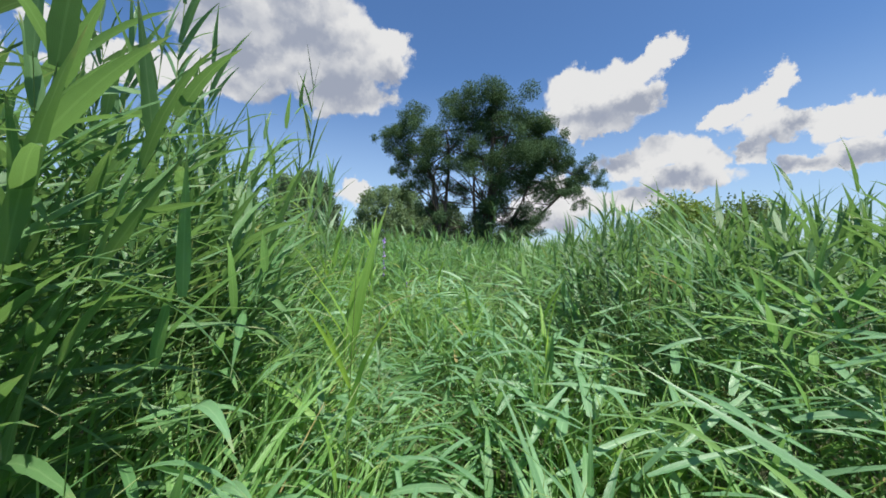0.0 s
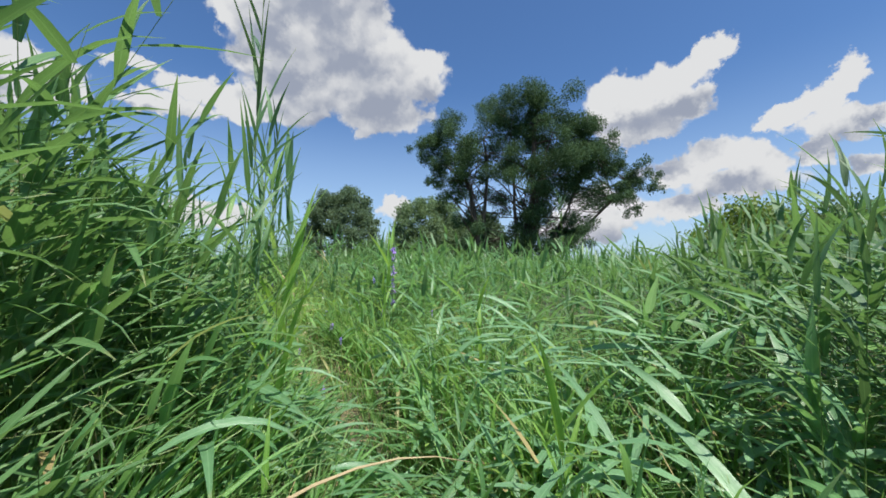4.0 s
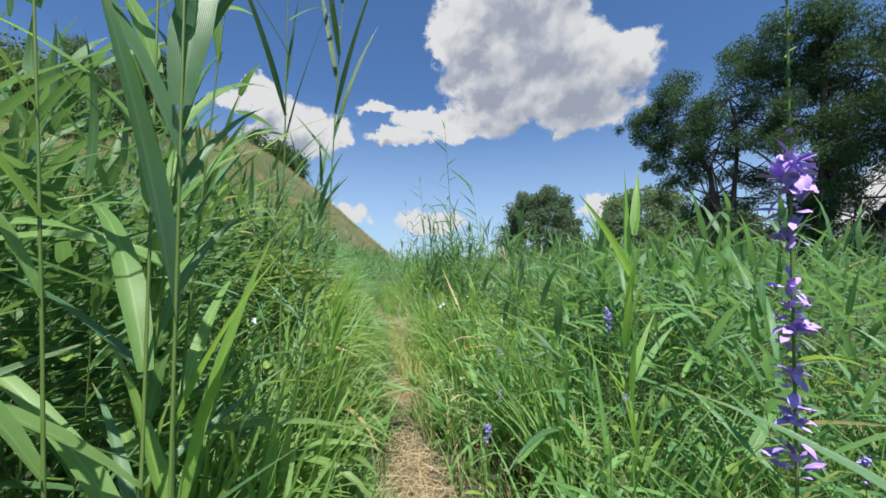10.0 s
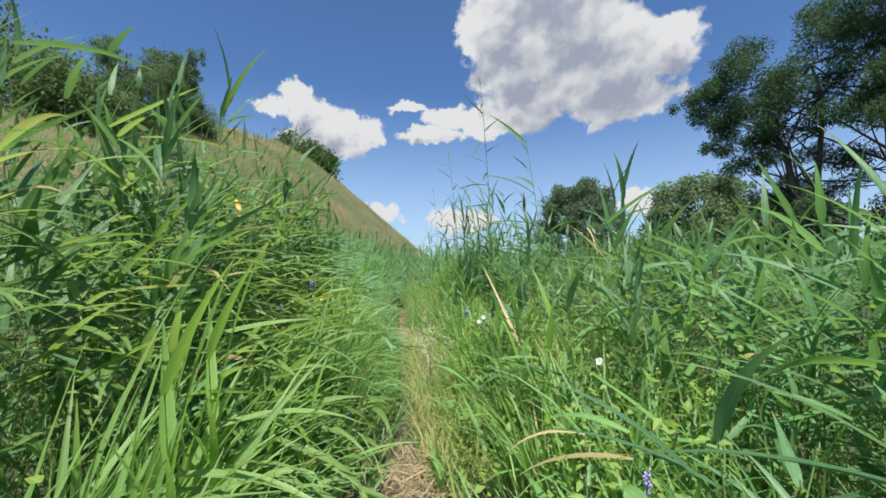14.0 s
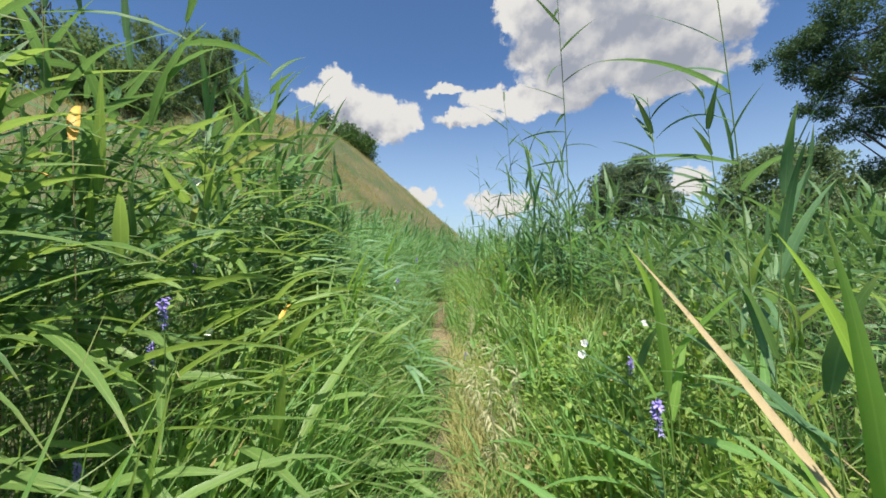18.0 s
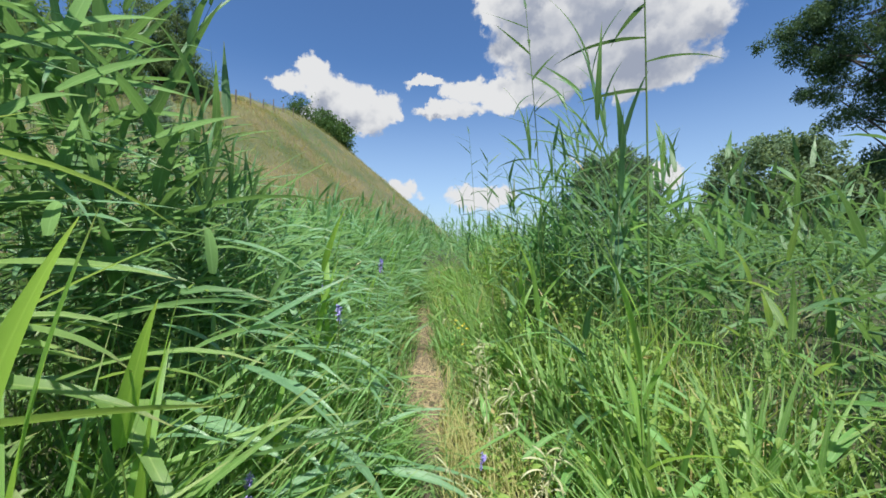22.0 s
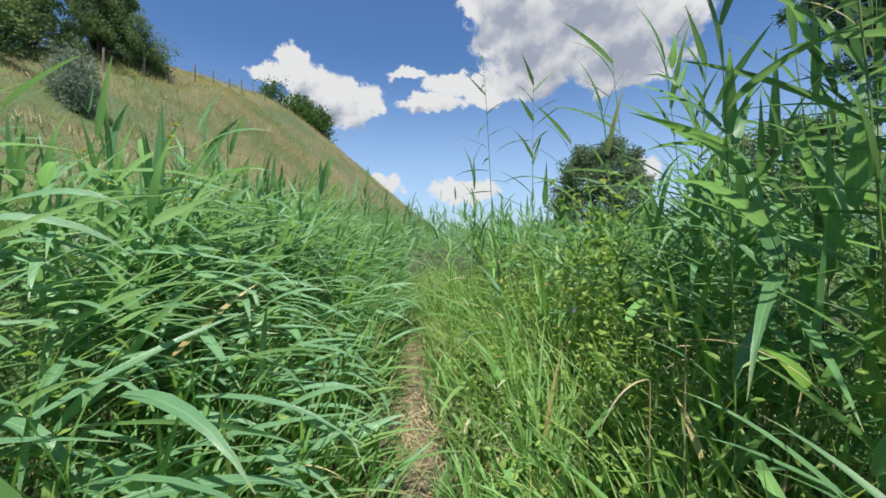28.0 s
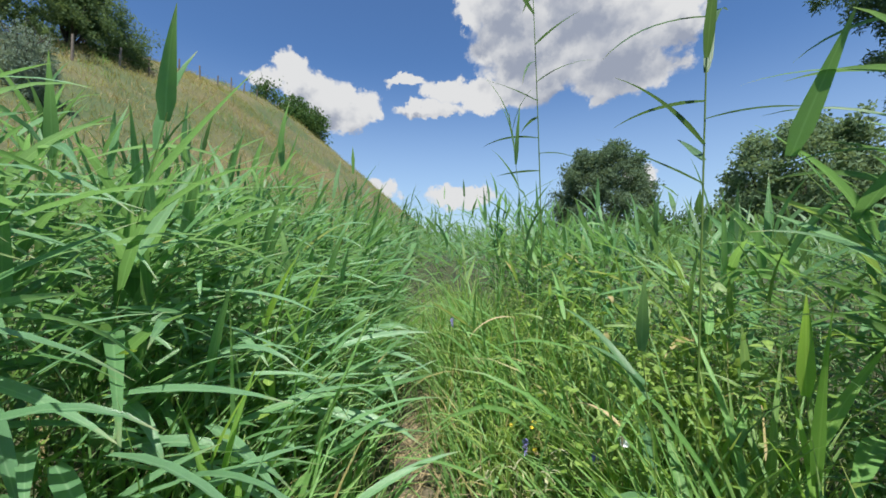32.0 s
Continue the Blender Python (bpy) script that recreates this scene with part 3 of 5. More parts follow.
def cleared(piece, per):
    """Drops the blades that would hang into the walker's way."""
    verts, faces, uv = piece
    d, y = trail(verts[:, 0], verts[:, 1])
    d, z = np.abs(d), verts[:, 2]
    bad = (((d < 0.27) & (z > 1.0) & (z < 2.0)) | ((d < 0.17) & (z > 0.42) & (z < 2.0))) & (y < 10.8)
    bad = bad | ((d < 0.20 * np.clip(bare(y) - 0.3, 0, 0.9) * (1 + 0.5 * wave_noise(verts[:, 0], verts[:, 1], 0.3, 77))) & (z < 0.6) & (y > -2.2))
    ok = ~bad.reshape(-1, per).any(1)
    n = int(ok.sum())
    each = len(faces) // max(1, len(ok))
    return verts.reshape(-1, per, 3)[ok].reshape(-1, 3), (faces[:each][None] + (np.arange(n) * per)[:, None, None]).reshape(-1, 4), uv.reshape(-1, per, 2)[ok].reshape(-1, 2)


def rods(points, radius, sides=3):
    """Tubes along points (n, k, 3) with radius (n, k)."""
    n, k, _ = points.shape
    a = np.arange(sides) / sides * 2 * np.pi
    along = np.gradient(points, axis=1)
    along /= np.linalg.norm(along, axis=-1, keepdims=True) + 1e-9
    ref = np.where(np.abs(along[..., 2:3]) > 0.9, np.array([1.0, 0, 0]), np.array([0, 0, 1.0]))
    e1 = np.cross(along, ref)
    e1 /= np.linalg.norm(e1, axis=-1, keepdims=True) + 1e-9
    e2 = np.cross(along, e1)
    verts = points[:, :, None] + radius[..., None, None] * (np.cos(a)[:, None] * e1[:, :, None] + np.sin(a)[:, None] * e2[:, :, None])
    uv = np.zeros((n, k, sides, 2))
    uv[..., 1] = np.linspace(0, 0.8, k)[None, :, None]
    uv[..., 0] = 0.2
    i, j = np.meshgrid(np.arange(k - 1), np.arange(sides), indexing="ij")
    a0, a1 = (i * sides + j).ravel(), (i * sides + (j + 1) % sides).ravel()
    quad = np.stack([a0, a1, a1 + sides, a0 + sides], -1)
    faces = (quad[None] + (np.arange(n) * k * sides)[:, None, None]).reshape(-1, 4)
    return verts.reshape(-1, 3), faces, uv.reshape(-1, 2)


def stem_line(x, y, z, h, lean_x, lean_y, k=5):
    v = np.linspace(0, 1, k)[None, :]
    bend = v ** 1.7
    return np.stack([x[:, None] + lean_x[:, None] * bend, y[:, None] + lean_y[:, None] * bend, z[:, None] + h[:, None] * v], -1)


def reeds(x, y, h, leaves, segs, across, width=0.042, long=0.52, lean=0.13, stems=True, sides=3):
    """Reed stems with leaves set along them: pieces for leaves and for stems."""
    n = len(x)
    z = ground_z(x, y)
    d, _ = trail(x, y)
    slope = (np.interp(y + 0.2, TRAIL_Y, TRAIL_X) - np.interp(y - 0.2, TRAIL_Y, TRAIL_X)) / 0.4
    toward = np.sign(d) / np.sqrt(1 + slope ** 2)
    near = np.exp(-np.abs(d) / 1.2)
    lx = rng.normal(0, lean, n) * h + toward * 0.14 * near * h
    ly = rng.normal(0, lean, n) * h - toward * slope * 0.14 * near * h
    line = stem_line(x, y, z, h, lx, ly)
    out_leaf, out_stem = [], []
    if stems:
        rad = np.linspace(1, 0.35, 5)[None, :] * rng.uniform(0.0028, 0.0046, n)[:, None]
        out_stem.append(rods(line, rad, sides))
    which = np.repeat(np.arange(n), leaves)
    order = np.tile(np.arange(leaves), n)
    f = 0.30 + 0.70 * (order + rng.uniform(0.1, 0.9, len(which))) / leaves
    f = np.minimum(f, 0.995)
    bend = f ** 1.7
    base = np.stack([x[which] + lx[which] * bend, y[which] + ly[which] * bend, z[which] + h[which] * f], -1)
    az0 = rng.uniform(0, 6.28, n)[which] + order * np.pi + rng.normal(0, 0.55, len(which))
    left = (d > 0)[which]
    pull = np.where(left, 0.5 + 1.5 * near[which], 0.45)
    pull_x, pull_y = toward[which] * pull, -toward[which] * slope[which] * pull
    az = np.arctan2(np.sin(az0) + pull_y, np.cos(az0) + pull_x)
    size = np.clip(h[which] / 1.4, 0.6, 1.12) * (1 + 0.3 * near[which])
    length = long * size * rng.uniform(0.6, 1.25, len(which)) * (1 - 0.35 * np.maximum(0, f - 0.75) / 0.25)
    wide = width * size * rng.uniform(0.65, 1.25, len(which))
    rise = rng.normal(0.58, 0.34, len(which)) + 0.65 * np.maximum(0, f - 0.75) / 0.25
    droop = np.abs(rng.normal(0.70, 0.45, len(which))) * (1 - 0.5 * np.maximum(0, f - 0.75) / 0.25)
    out_leaf.append(cleared(blades(base, az, rise, droop, length, wide, segs, across), (segs + 1) * (across + 1)))
    return out_leaf, out_stem


def tufts(x, y, h, count, segs, width=0.009, spread=0.07, lay=0.0, across=1, pull=1.1, sag=1.1):
    """Grass tufts: count blades from each root, arching out, laid over towards the trail."""
    n = len(x)
    w = np.repeat(np.arange(n), count)
    m = len(w)
    d, _ = trail(x, y)
    bx, by = x[w] + rng.normal(0, spread, m), y[w] + rng.normal(0, spread, m)
    base = np.stack([bx, by, ground_z(bx, by) - 0.01], -1)
    az0 = rng.uniform(0, 6.28, m)
    toward = (np.sign(d) * np.exp(-np.abs(d) / 0.9))[w]
    az = np.arctan2(np.sin(az0) * 0.8 - 0.1, np.cos(az0) * 0.8 + toward * pull + 0.15)
    length = h[w] * rng.uniform(0.75, 1.45, m)
    rise = np.clip(rng.normal(1.32 - lay, 0.16, m), 0.2, 1.55)
    droop = np.abs(rng.normal(sag, 0.5, m))
    return [cleared(blades(base, az, rise, droop, length, width * rng.uniform(0.6, 1.5, m), segs, across, SHAPE_GRASS), (segs + 1) * (across + 1))]


# ---------------------------------------------------------------- land
def land():
    xs = np.unique(np.concatenate([np.linspace(-600, -40, 15), np.arange(-40, -10, 1.0), np.arange(-10, 6, 0.2), np.arange(6, 60, 2.0), np.linspace(60, 700, 17)]))
    ys = np.unique(np.concatenate([np.linspace(-500, -20, 13), np.arange(-20, -9, 1.0), np.arange(-9, 16, 0.2), np.arange(16, 130, 2.0), np.linspace(130, 900, 17)]))
    gx, gy = np.meshgrid(xs, ys)
    gz = ground_z(gx, gy)
    far = np.clip((np.hypot(gx, gy - 40) - 150) / 200, 0, 1)
    gz = gz * (1 - far)
    w = len(xs)
    i, j = np.meshgrid(np.arange(len(ys) - 1), np.arange(w - 1), indexing="ij")
    a = (i * w + j).ravel()
    f = np.stack([a, a + 1, a + w + 1, a + w], -1)
    me = mesh_of("ground", np.stack([gx, gy, gz], -1).reshape(-1, 3), f, GROUND)
    me.materials.append(HILL)
    cx, cy = ((gx[:-1, :-1] + gx[1:, 1:]) / 2).ravel(), ((gy[:-1, :-1] + gy[1:, 1:]) / 2).ravel()
    me.polygons.foreach_set("material_index", ((np.interp(cy, FOOT_Y, FOOT_X) - cx > 2.0) & (cx > -150)).astype(np.int32))
    thing("ground", "flat damp reed-bed soil rising into a dry grassy hill", "ground", kind="structure", data=me)
    # the trodden strip
    ty = np.arange(-6, 14, 0.12)
    tx = np.interp(ty, TRAIL_Y, TRAIL_X)
    cols = np.linspace(-1, 1, 7)
    half = 0.03 + 0.155 * bare(ty) + 0.045 * wave_noise(ty, ty * 0, 0.6, 21)
    vx = tx[:, None] + cols[None] * half[:, None] + 0.03 * wave_noise(ty, ty, 1.5, 8)[:, None]
    vy = np.repeat(ty[:, None], 7, 1)
    vz = ground_z(vx, vy) + 0.012 * (1 - np.abs(cols[None]) ** 3) - 0.004 + 0.008 * wave_noise(vx, vy, 0.2, 9)
    i, j = np.meshgrid(np.arange(len(ty) - 1), np.arange(6), indexing="ij")
    a = (i * 7 + j).ravel()
    me = mesh_of("path", np.stack([vx, vy, vz], -1).reshape(-1, 3), np.stack([a, a + 1, a + 8, a + 7], -1), PATH_EARTH)
    thing("path", "narrow trodden earth path strewn with dry straw", "path", kind="structure", data=me)


land()


# ---------------------------------------------------------------- reed bed and grass
def lowered(x, y, lo=0.85, hi=1.12):
    return plant_height(x, y) * rng.uniform(lo, hi, len(x))


def reed_bed():
    # the tall wall on the left of the first stretch, its shade put into the leaf colour
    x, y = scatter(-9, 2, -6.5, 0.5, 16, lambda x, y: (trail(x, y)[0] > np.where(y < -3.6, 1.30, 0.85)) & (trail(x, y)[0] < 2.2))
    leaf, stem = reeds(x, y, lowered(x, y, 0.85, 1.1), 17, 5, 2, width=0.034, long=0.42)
    stuff("reed_bed", leaf, REED_SHADED, "tall green wall of reeds beside the path, coloured dark as in shade", "reeds")
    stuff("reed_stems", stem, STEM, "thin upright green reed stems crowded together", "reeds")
    # the stand on its right, its self-shading put into the leaf colour
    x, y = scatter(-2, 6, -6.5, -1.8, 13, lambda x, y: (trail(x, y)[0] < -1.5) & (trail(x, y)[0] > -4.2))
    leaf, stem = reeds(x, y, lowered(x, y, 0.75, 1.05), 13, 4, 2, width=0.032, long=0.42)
    stuff("reed_bed", leaf, REED_SHADED, "dense green reeds standing apart from the path, coloured dark as in shade", "reeds")
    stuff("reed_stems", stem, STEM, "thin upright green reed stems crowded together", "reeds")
    near = lambda a, b, lo, hi: (lambda x, y: (np.abs(trail(x, y)[0]) > a) & (np.abs(trail(x, y)[0]) <= b) & (y > lo) & (y <= hi))
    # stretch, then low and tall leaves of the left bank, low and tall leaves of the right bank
    banks = ((-8.5, -2.5, REED, REED_SHADED, REED, REED_SHADED), (-2.5, 3.0, REED, REED_SHADED, REED, REED), (3.0, 5.8, REED_SUNLIT, REED_SHADED, REED_SUNLIT, REED_SUNLIT),
             (5.8, 8.2, REED, REED_SHADED, REED_SUNLIT, REED), (8.2, 10.0, REED, REED, REED_SUNLIT, REED), (10.0, 15.0, REED, REED, REED_SUNLIT, REED))
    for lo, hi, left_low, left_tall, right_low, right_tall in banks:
        x, y = scatter(-9, 5, lo, hi, 21, near(0.32, 2.3, lo, hi))
        h = lowered(x, y, 0.7, 1.12)
        side = trail(x, y)[0]
        for tx, ty, size, _, _ in TUFTS:
            h[((x - tx) * 0.8) ** 2 + (y - ty + 0.3) ** 2 < 0.2 * size] *= 0.6
        stand = (y > 8.2) & (y < 10.4) & (side < -0.95)
        open_bank = (side < 0) & (side > np.where((y > 3.2) & (y < 8.1), -2.0, -1.35)) & (y > 1.2) & ~stand
        k = (h > 0.45) & ~(open_bank & (rng.uniform(0, 1, len(x)) < np.where(y > 1.8, 0.92, 0.68)))
        for bank, low_leaf, tall_leaf in ((side > 0, left_low, left_tall), (side <= 0, right_low, right_tall)):
            low, tall = k & bank & (h <= 1.35), k & bank & (h > 1.35)
            leaf, stem = reeds(x[low], y[low], h[low], 9, 6, 2)
            stuff("reed_bed", leaf, low_leaf, "dense green reed leaves arching beside the path", "reeds")
            if tall.any():
                more_leaf, more_stem = reeds(x[tall], y[tall], h[tall], 15, 5, 2, width=0.033 if lo < -8 else 0.038, long=0.44 if lo < -8 else 0.50)
                stuff("reed_bed", more_leaf, tall_leaf, "tall green reed leaves standing behind the low ones", "reeds")
                stem = stem + more_stem
            stuff("reed_stems", stem, STEM, "thin upright green reed stems crowded together", "reeds")
        x, y = scatter(-14, 12, lo, hi, 12.5, near(2.3, 7.5, lo, hi))
        gap = wave_noise(x, y, 0.9, 19) > -0.45
        x, y = x[gap], y[gap]
        leaf, stem = reeds(x, y, lowered(x, y, 0.75, 1.15), 8, 4, 1, width=0.046, long=0.52)
        stuff("reed_bed", leaf, REED_SHADED if lo < -8 or lo > 2.5 else REED_FIELD, "dense green reed leaves standing back from the path", "reeds")
        stuff("reed_stems", stem, STEM, "thin upright green reed stems crowded together", "reeds")
    def field(x, y):
        d = np.abs(trail(x, y)[0])
        return ((d > 7.5) | (y > 15)) & (np.interp(y, FOOT_Y, FOOT_X) - x < 3.5) & (x < 30)
    x, y = scatter(-10, 30, -9, 46, 4.2, field)
    leaf, _ = reeds(x, y, lowered(x, y, 0.8, 1.2), 5, 2, 1, width=0.065, long=0.6, stems=False)
    stuff("reed_bed", leaf, REED_FIELD, "wide field of green reeds reaching to the trees", "reeds")
    x, y = scatter(20, 75, -60, 100, 0.8, lambda x, y: (x > 30) | (y < -9) | (y > 46))
    leaf, _ = reeds(x, y, np.full(len(x), 1.7) * rng.uniform(0.8, 1.2, len(x)), 5, 2, 1, width=0.13, long=0.9, stems=False)
    stuff("reed_bed", leaf, REED_FIELD, "far green reeds before the trees", "reeds")
    # undergrowth and grass
    for lo, hi in ((-8.5, -2.5), (-2.5, 3.0), (3.0, 8.0), (8.0, 15.0)):
        x, y = scatter(-9, 5, lo, hi, 34, near(0.14, 1.7, lo, hi))
        h = np.minimum(lowered(x, y, 0.55, 1.0), 0.95)
        stuff("grass_tufts", tufts(x, y, np.maximum(h, 0.12), 6, 5, width=0.013), GRASS, "fresh green grass tufts leaning over the path", "grass")
        x, y = scatter(-11, 7, lo, hi, 16, near(1.7, 4.0, lo, hi))
        h = np.minimum(lowered(x, y, 0.5, 0.9), 1.0)
        stuff("grass_tufts", tufts(x, y, h, 5, 3, width=0.014), GRASS, "green grass filling in below the reeds", "grass")
        # grass hanging over the edge of the path
        x, y = scatter(-6, 2, max(lo, -2.2), max(hi, -1.5), 26, lambda x, y: (np.abs(trail(x, y)[0]) > 0.08 + 0.08 * np.minimum(bare(y), 1.0)) & (np.abs(trail(x, y)[0]) < 0.32) & (y > -2.2))
        stuff("grass_tufts", tufts(x, y, rng.uniform(0.15, 0.32, len(x)), 5, 5, width=0.017, spread=0.04, pull=0.6, sag=0.8), GRASS, "green grass hanging over the path's edge", "grass")
        # thin upright grass of the open right bank
        x, y = scatter(0, 2.4, max(lo, 1.7), max(hi, 1.7), 58 if lo == 3.0 else 42, lambda x, y: (trail(x, y)[0] < -0.26) & (trail(x, y)[0] > np.where((y > 3.2) & (y < 8.1), -2.1, -1.5)))
        if len(x):
            h = np.clip(lowered(x, y, 0.45, 0.9), 0.2, 0.8)
            pick = wave_noise(x, y, 0.5, 71) > np.where(((y > 2.2) & (y < 8.3)) | (y > 9.6), -0.45, 0.25)
            for some, grass, label in ((pick, BANK_GRASS, "yellowish green grass on the open bank"), (~pick, GRASS, "darker green grass patches on the open bank")):
                stuff("grass_tufts", tufts(x[some], y[some], h[some], 7, 5, width=0.017, pull=0.2, sag=0.8), grass, label, "grass")
    # thin fresh grass streaming over the left bank of the straight stretch
    x, y = scatter(-1.5, 0, 3.4, 7.2, 95, lambda x, y: (trail(x, y)[0] > 0.2) & (trail(x, y)[0] < 1.05))
    stuff("grass_tufts", tufts(x, y, np.clip(lowered(x, y, 0.6, 0.95), 0.35, 0.85), 9, 5, width=0.013, spread=0.05, pull=1.5, sag=0.8), SEDGE, "thin fresh green grass streaming over the bank", "grass")
    # broad-bladed sedge on the banks
    for lo, hi in ((-8.5, -1.5), (-1.5, 3.0), (3.0, 8.0), (8.0, 14.0)):
        x, y = scatter(-9, 4, lo, hi, 12, near(0.22, 1.1, lo, hi))
        h = np.clip(lowered(x, y, 0.75, 1.05), 0.3, 1.0)
        stuff("sedge", tufts(x, y, h, 9, 6, width=0.027, spread=0.05, across=2), SEDGE, "broad bright green sedge blades arching over the bank", "grass")
    # low reeds in the hollow before the bare path begins
    x, y = scatter(-7, 1, -8.5, -1.8, 22, near(0.0, 0.34, -8.5, -1.8))
    leaf, stem = reeds(x, y, rng.uniform(0.28, 0.42, len(x)), 5, 6, 2, width=0.05, long=0.62)
    stuff("reed_bed", leaf, REED, "low trampled green reed leaves closing over the path", "reeds")
    # broad pale leaves streaming over the banks, and lying in the hollow
    def loose(x, y, low, high, wild, long, wide):
        n = len(x)
        d, _ = trail(x, y)
        slope = (np.interp(y + 0.2, TRAIL_Y, TRAIL_X) - np.interp(y - 0.2, TRAIL_Y, TRAIL_X)) / 0.4
        az = np.arctan2(-slope, np.ones(n)) - 0.2 + rng.normal(0, wild, n) + np.where(d < 0, rng.choice([0.0, 2.6], n), 0.0)
        base = np.stack([x, y, ground_z(x, y) + np.minimum(plant_height(x, y), 2.2) * rng.uniform(low, high, n)], -1)
        leaves = blades(base, az, rng.normal(0.30, 0.30, n), np.abs(rng.normal(0.62, 0.35, n)), long * rng.uniform(0.6, 1.25, n), wide * rng.uniform(0.6, 1.2, n), 6, 2)
        return [cleared(leaves, 21)]
    for lo, hi in ((-6.0, -1.0), (-1.0, 5.5), (5.5, 13.5)):
        x, y = scatter(-9, 5, lo, hi, 120 if lo > 5 else (115 if lo > -2 else 85), lambda x, y: (trail(x, y)[0] > 0.22) & (trail(x, y)[0] < 1.9) & ((y > 2) | (trail(x, y)[0] < 0.8)))
        stuff("reed_leaves", loose(x, y, 0.42, 1.0, 0.5, 0.50, 0.046), REED_SHEEN if lo > 5 or lo < -2 else REED_SUNLIT, "broad pale green reed leaves blown over towards the path", "reeds")
        x, y = scatter(-5, 5, lo, hi, 66 if lo < -2 else 14, lambda x, y: (trail(x, y)[0] < -0.28) & (trail(x, y)[0] > -1.9))
        stuff("reed_leaves", loose(x, y, 0.5, 1.0, 0.9, 0.50, 0.046), REED_SHEEN if lo < -2 else SEDGE, "broad pale green reed leaves lying among the grass", "reeds")
    x, y = scatter(-7, 1, -6.0, -1.9, 70, near(0.0, 0.34, -6.0, -1.9))
    stuff("reed_leaves", loose(x, y, 0.45, 1.0, 1.1, 0.36, 0.038), REED_SHEEN, "broad pale green reed leaves closing over the path", "reeds")
    # grass closing over the slot where few feet have bared it
    x, y = scatter(-1, 1, -2.0, 14, 36, lambda x, y: (np.abs(trail(x, y)[0]) > 0.05) & (np.abs(trail(x, y)[0]) < 0.24) & (rng.uniform(0, 1, len(x)) > bare(y) * 2 + 0.1))
    # takes the reed leaf colour, darker than grass, to stand for the bank's shade
    stuff("grass_tufts", tufts(x, y, rng.uniform(0.16, 0.34, len(x)), 5, 4, width=0.014, spread=0.03, pull=0.4, sag=0.8), REED, "green grass closing over the narrow path", "grass")
    # sparse short grass on the path itself
    x, y = scatter(-2, 1, -2.6, 14, 42, near(0.0, 0.2, -2.6, 14))
    keep = (wave_noise(x, y, 0.9, 61) > -0.1) & (bare(y) < 0.6)
    x, y = x[keep], y[keep]
    stuff("grass_tufts", tufts(x, y, rng.uniform(0.07, 0.2, len(x)), 5, 4, width=0.006, spread=0.03), GRASS, "short sparse grass growing on the path", "grass")
    x, y = scatter(-6, 2, -8.5, -1.6, 40, near(0.0, 0.4, -8.5, -1.6))
    stuff("grass_tufts", tufts(x, y, lowered(x, y, 0.6, 1.0), 8, 5, lay=0.25), GRASS, "soft grass closing over the path", "grass")


reed_bed()


def straw_on_path():
    n = 14000
    y = rng.uniform(-3.2, 12.5, n)
    y = y[rng.uniform(0, 1.1, n) < bare(y) - 0.12]
    n = len(y)
    off = rng.normal(0, 0.07 + 0.07 * np.minimum(bare(y), 1.2), n)
    x = np.interp(y, TRAIL_Y, TRAIL_X) + off
    base = np.stack([x, y, ground_z(x, y) + 0.008 + rng.uniform(0, 0.035, n)], -1)
    piece = blades(base, rng.uniform(0, 6.28, n), rng.normal(0.05, 0.18, n), rng.normal(0.1, 0.25, n), rng.uniform(0.06, 0.30, n), rng.uniform(0.002, 0.008, n), 2, 1, SHAPE_GRASS, 0.1)
    stuff("straw", [piece], STRAW, "pale dry trampled straw lying on the path", "straw")
    # dead leaves and stalks leaning out of the verges
    n = 3000
    y = rng.uniform(-4, 12.5, n)
    side = rng.choice([-1, -1, -1, -1, 1], n)
    x = np.interp(y, TRAIL_Y, TRAIL_X) - side * (0.10 + 0.9 * rng.uniform(0, 1, n) ** 1.8)
    base = np.stack([x, y, ground_z(x, y)], -1)
    h = np.minimum(plant_height(x, y), 0.8) * rng.uniform(0.4, 1.0, n)
    az = rng.uniform(0, 6.28, n)
    rise, droop = rng.normal(1.1, 0.35, n), rng.normal(1.0, 0.7, n)
    stuff("dry_grass", [cleared(blades(base, az, rise, droop, h, rng.uniform(0.003, 0.010, n), 5, 1, SHAPE_GRASS), 12)], STRAW,
          "scattered dead straw-coloured stalks among green grass", "grass")


straw_on_path()


def dry_verge():
    """Bleached standing grass along the right edge of the straight stretch."""
    n = 5200
    y = rng.triangular(2.4, 5.2, 8.6, n)
    x = np.interp(y, TRAIL_Y, TRAIL_X) + 0.08 + 0.5 * rng.uniform(0, 1, n) ** 1.3
    base = np.stack([x, y, ground_z(x, y)], -1)
    piece = blades(base, rng.uniform(0, 6.28, n), rng.normal(1.2, 0.25, n), rng.normal(0.9, 0.5, n), rng.uniform(0.12, 0.42, n), rng.uniform(0.003, 0.008, n), 4, 1, SHAPE_GRASS)
    stuff("dry_grass", [cleared(piece, 10)], PALE_GRASS, "bleached yellowish grass standing along the path", "grass")


dry_verge()


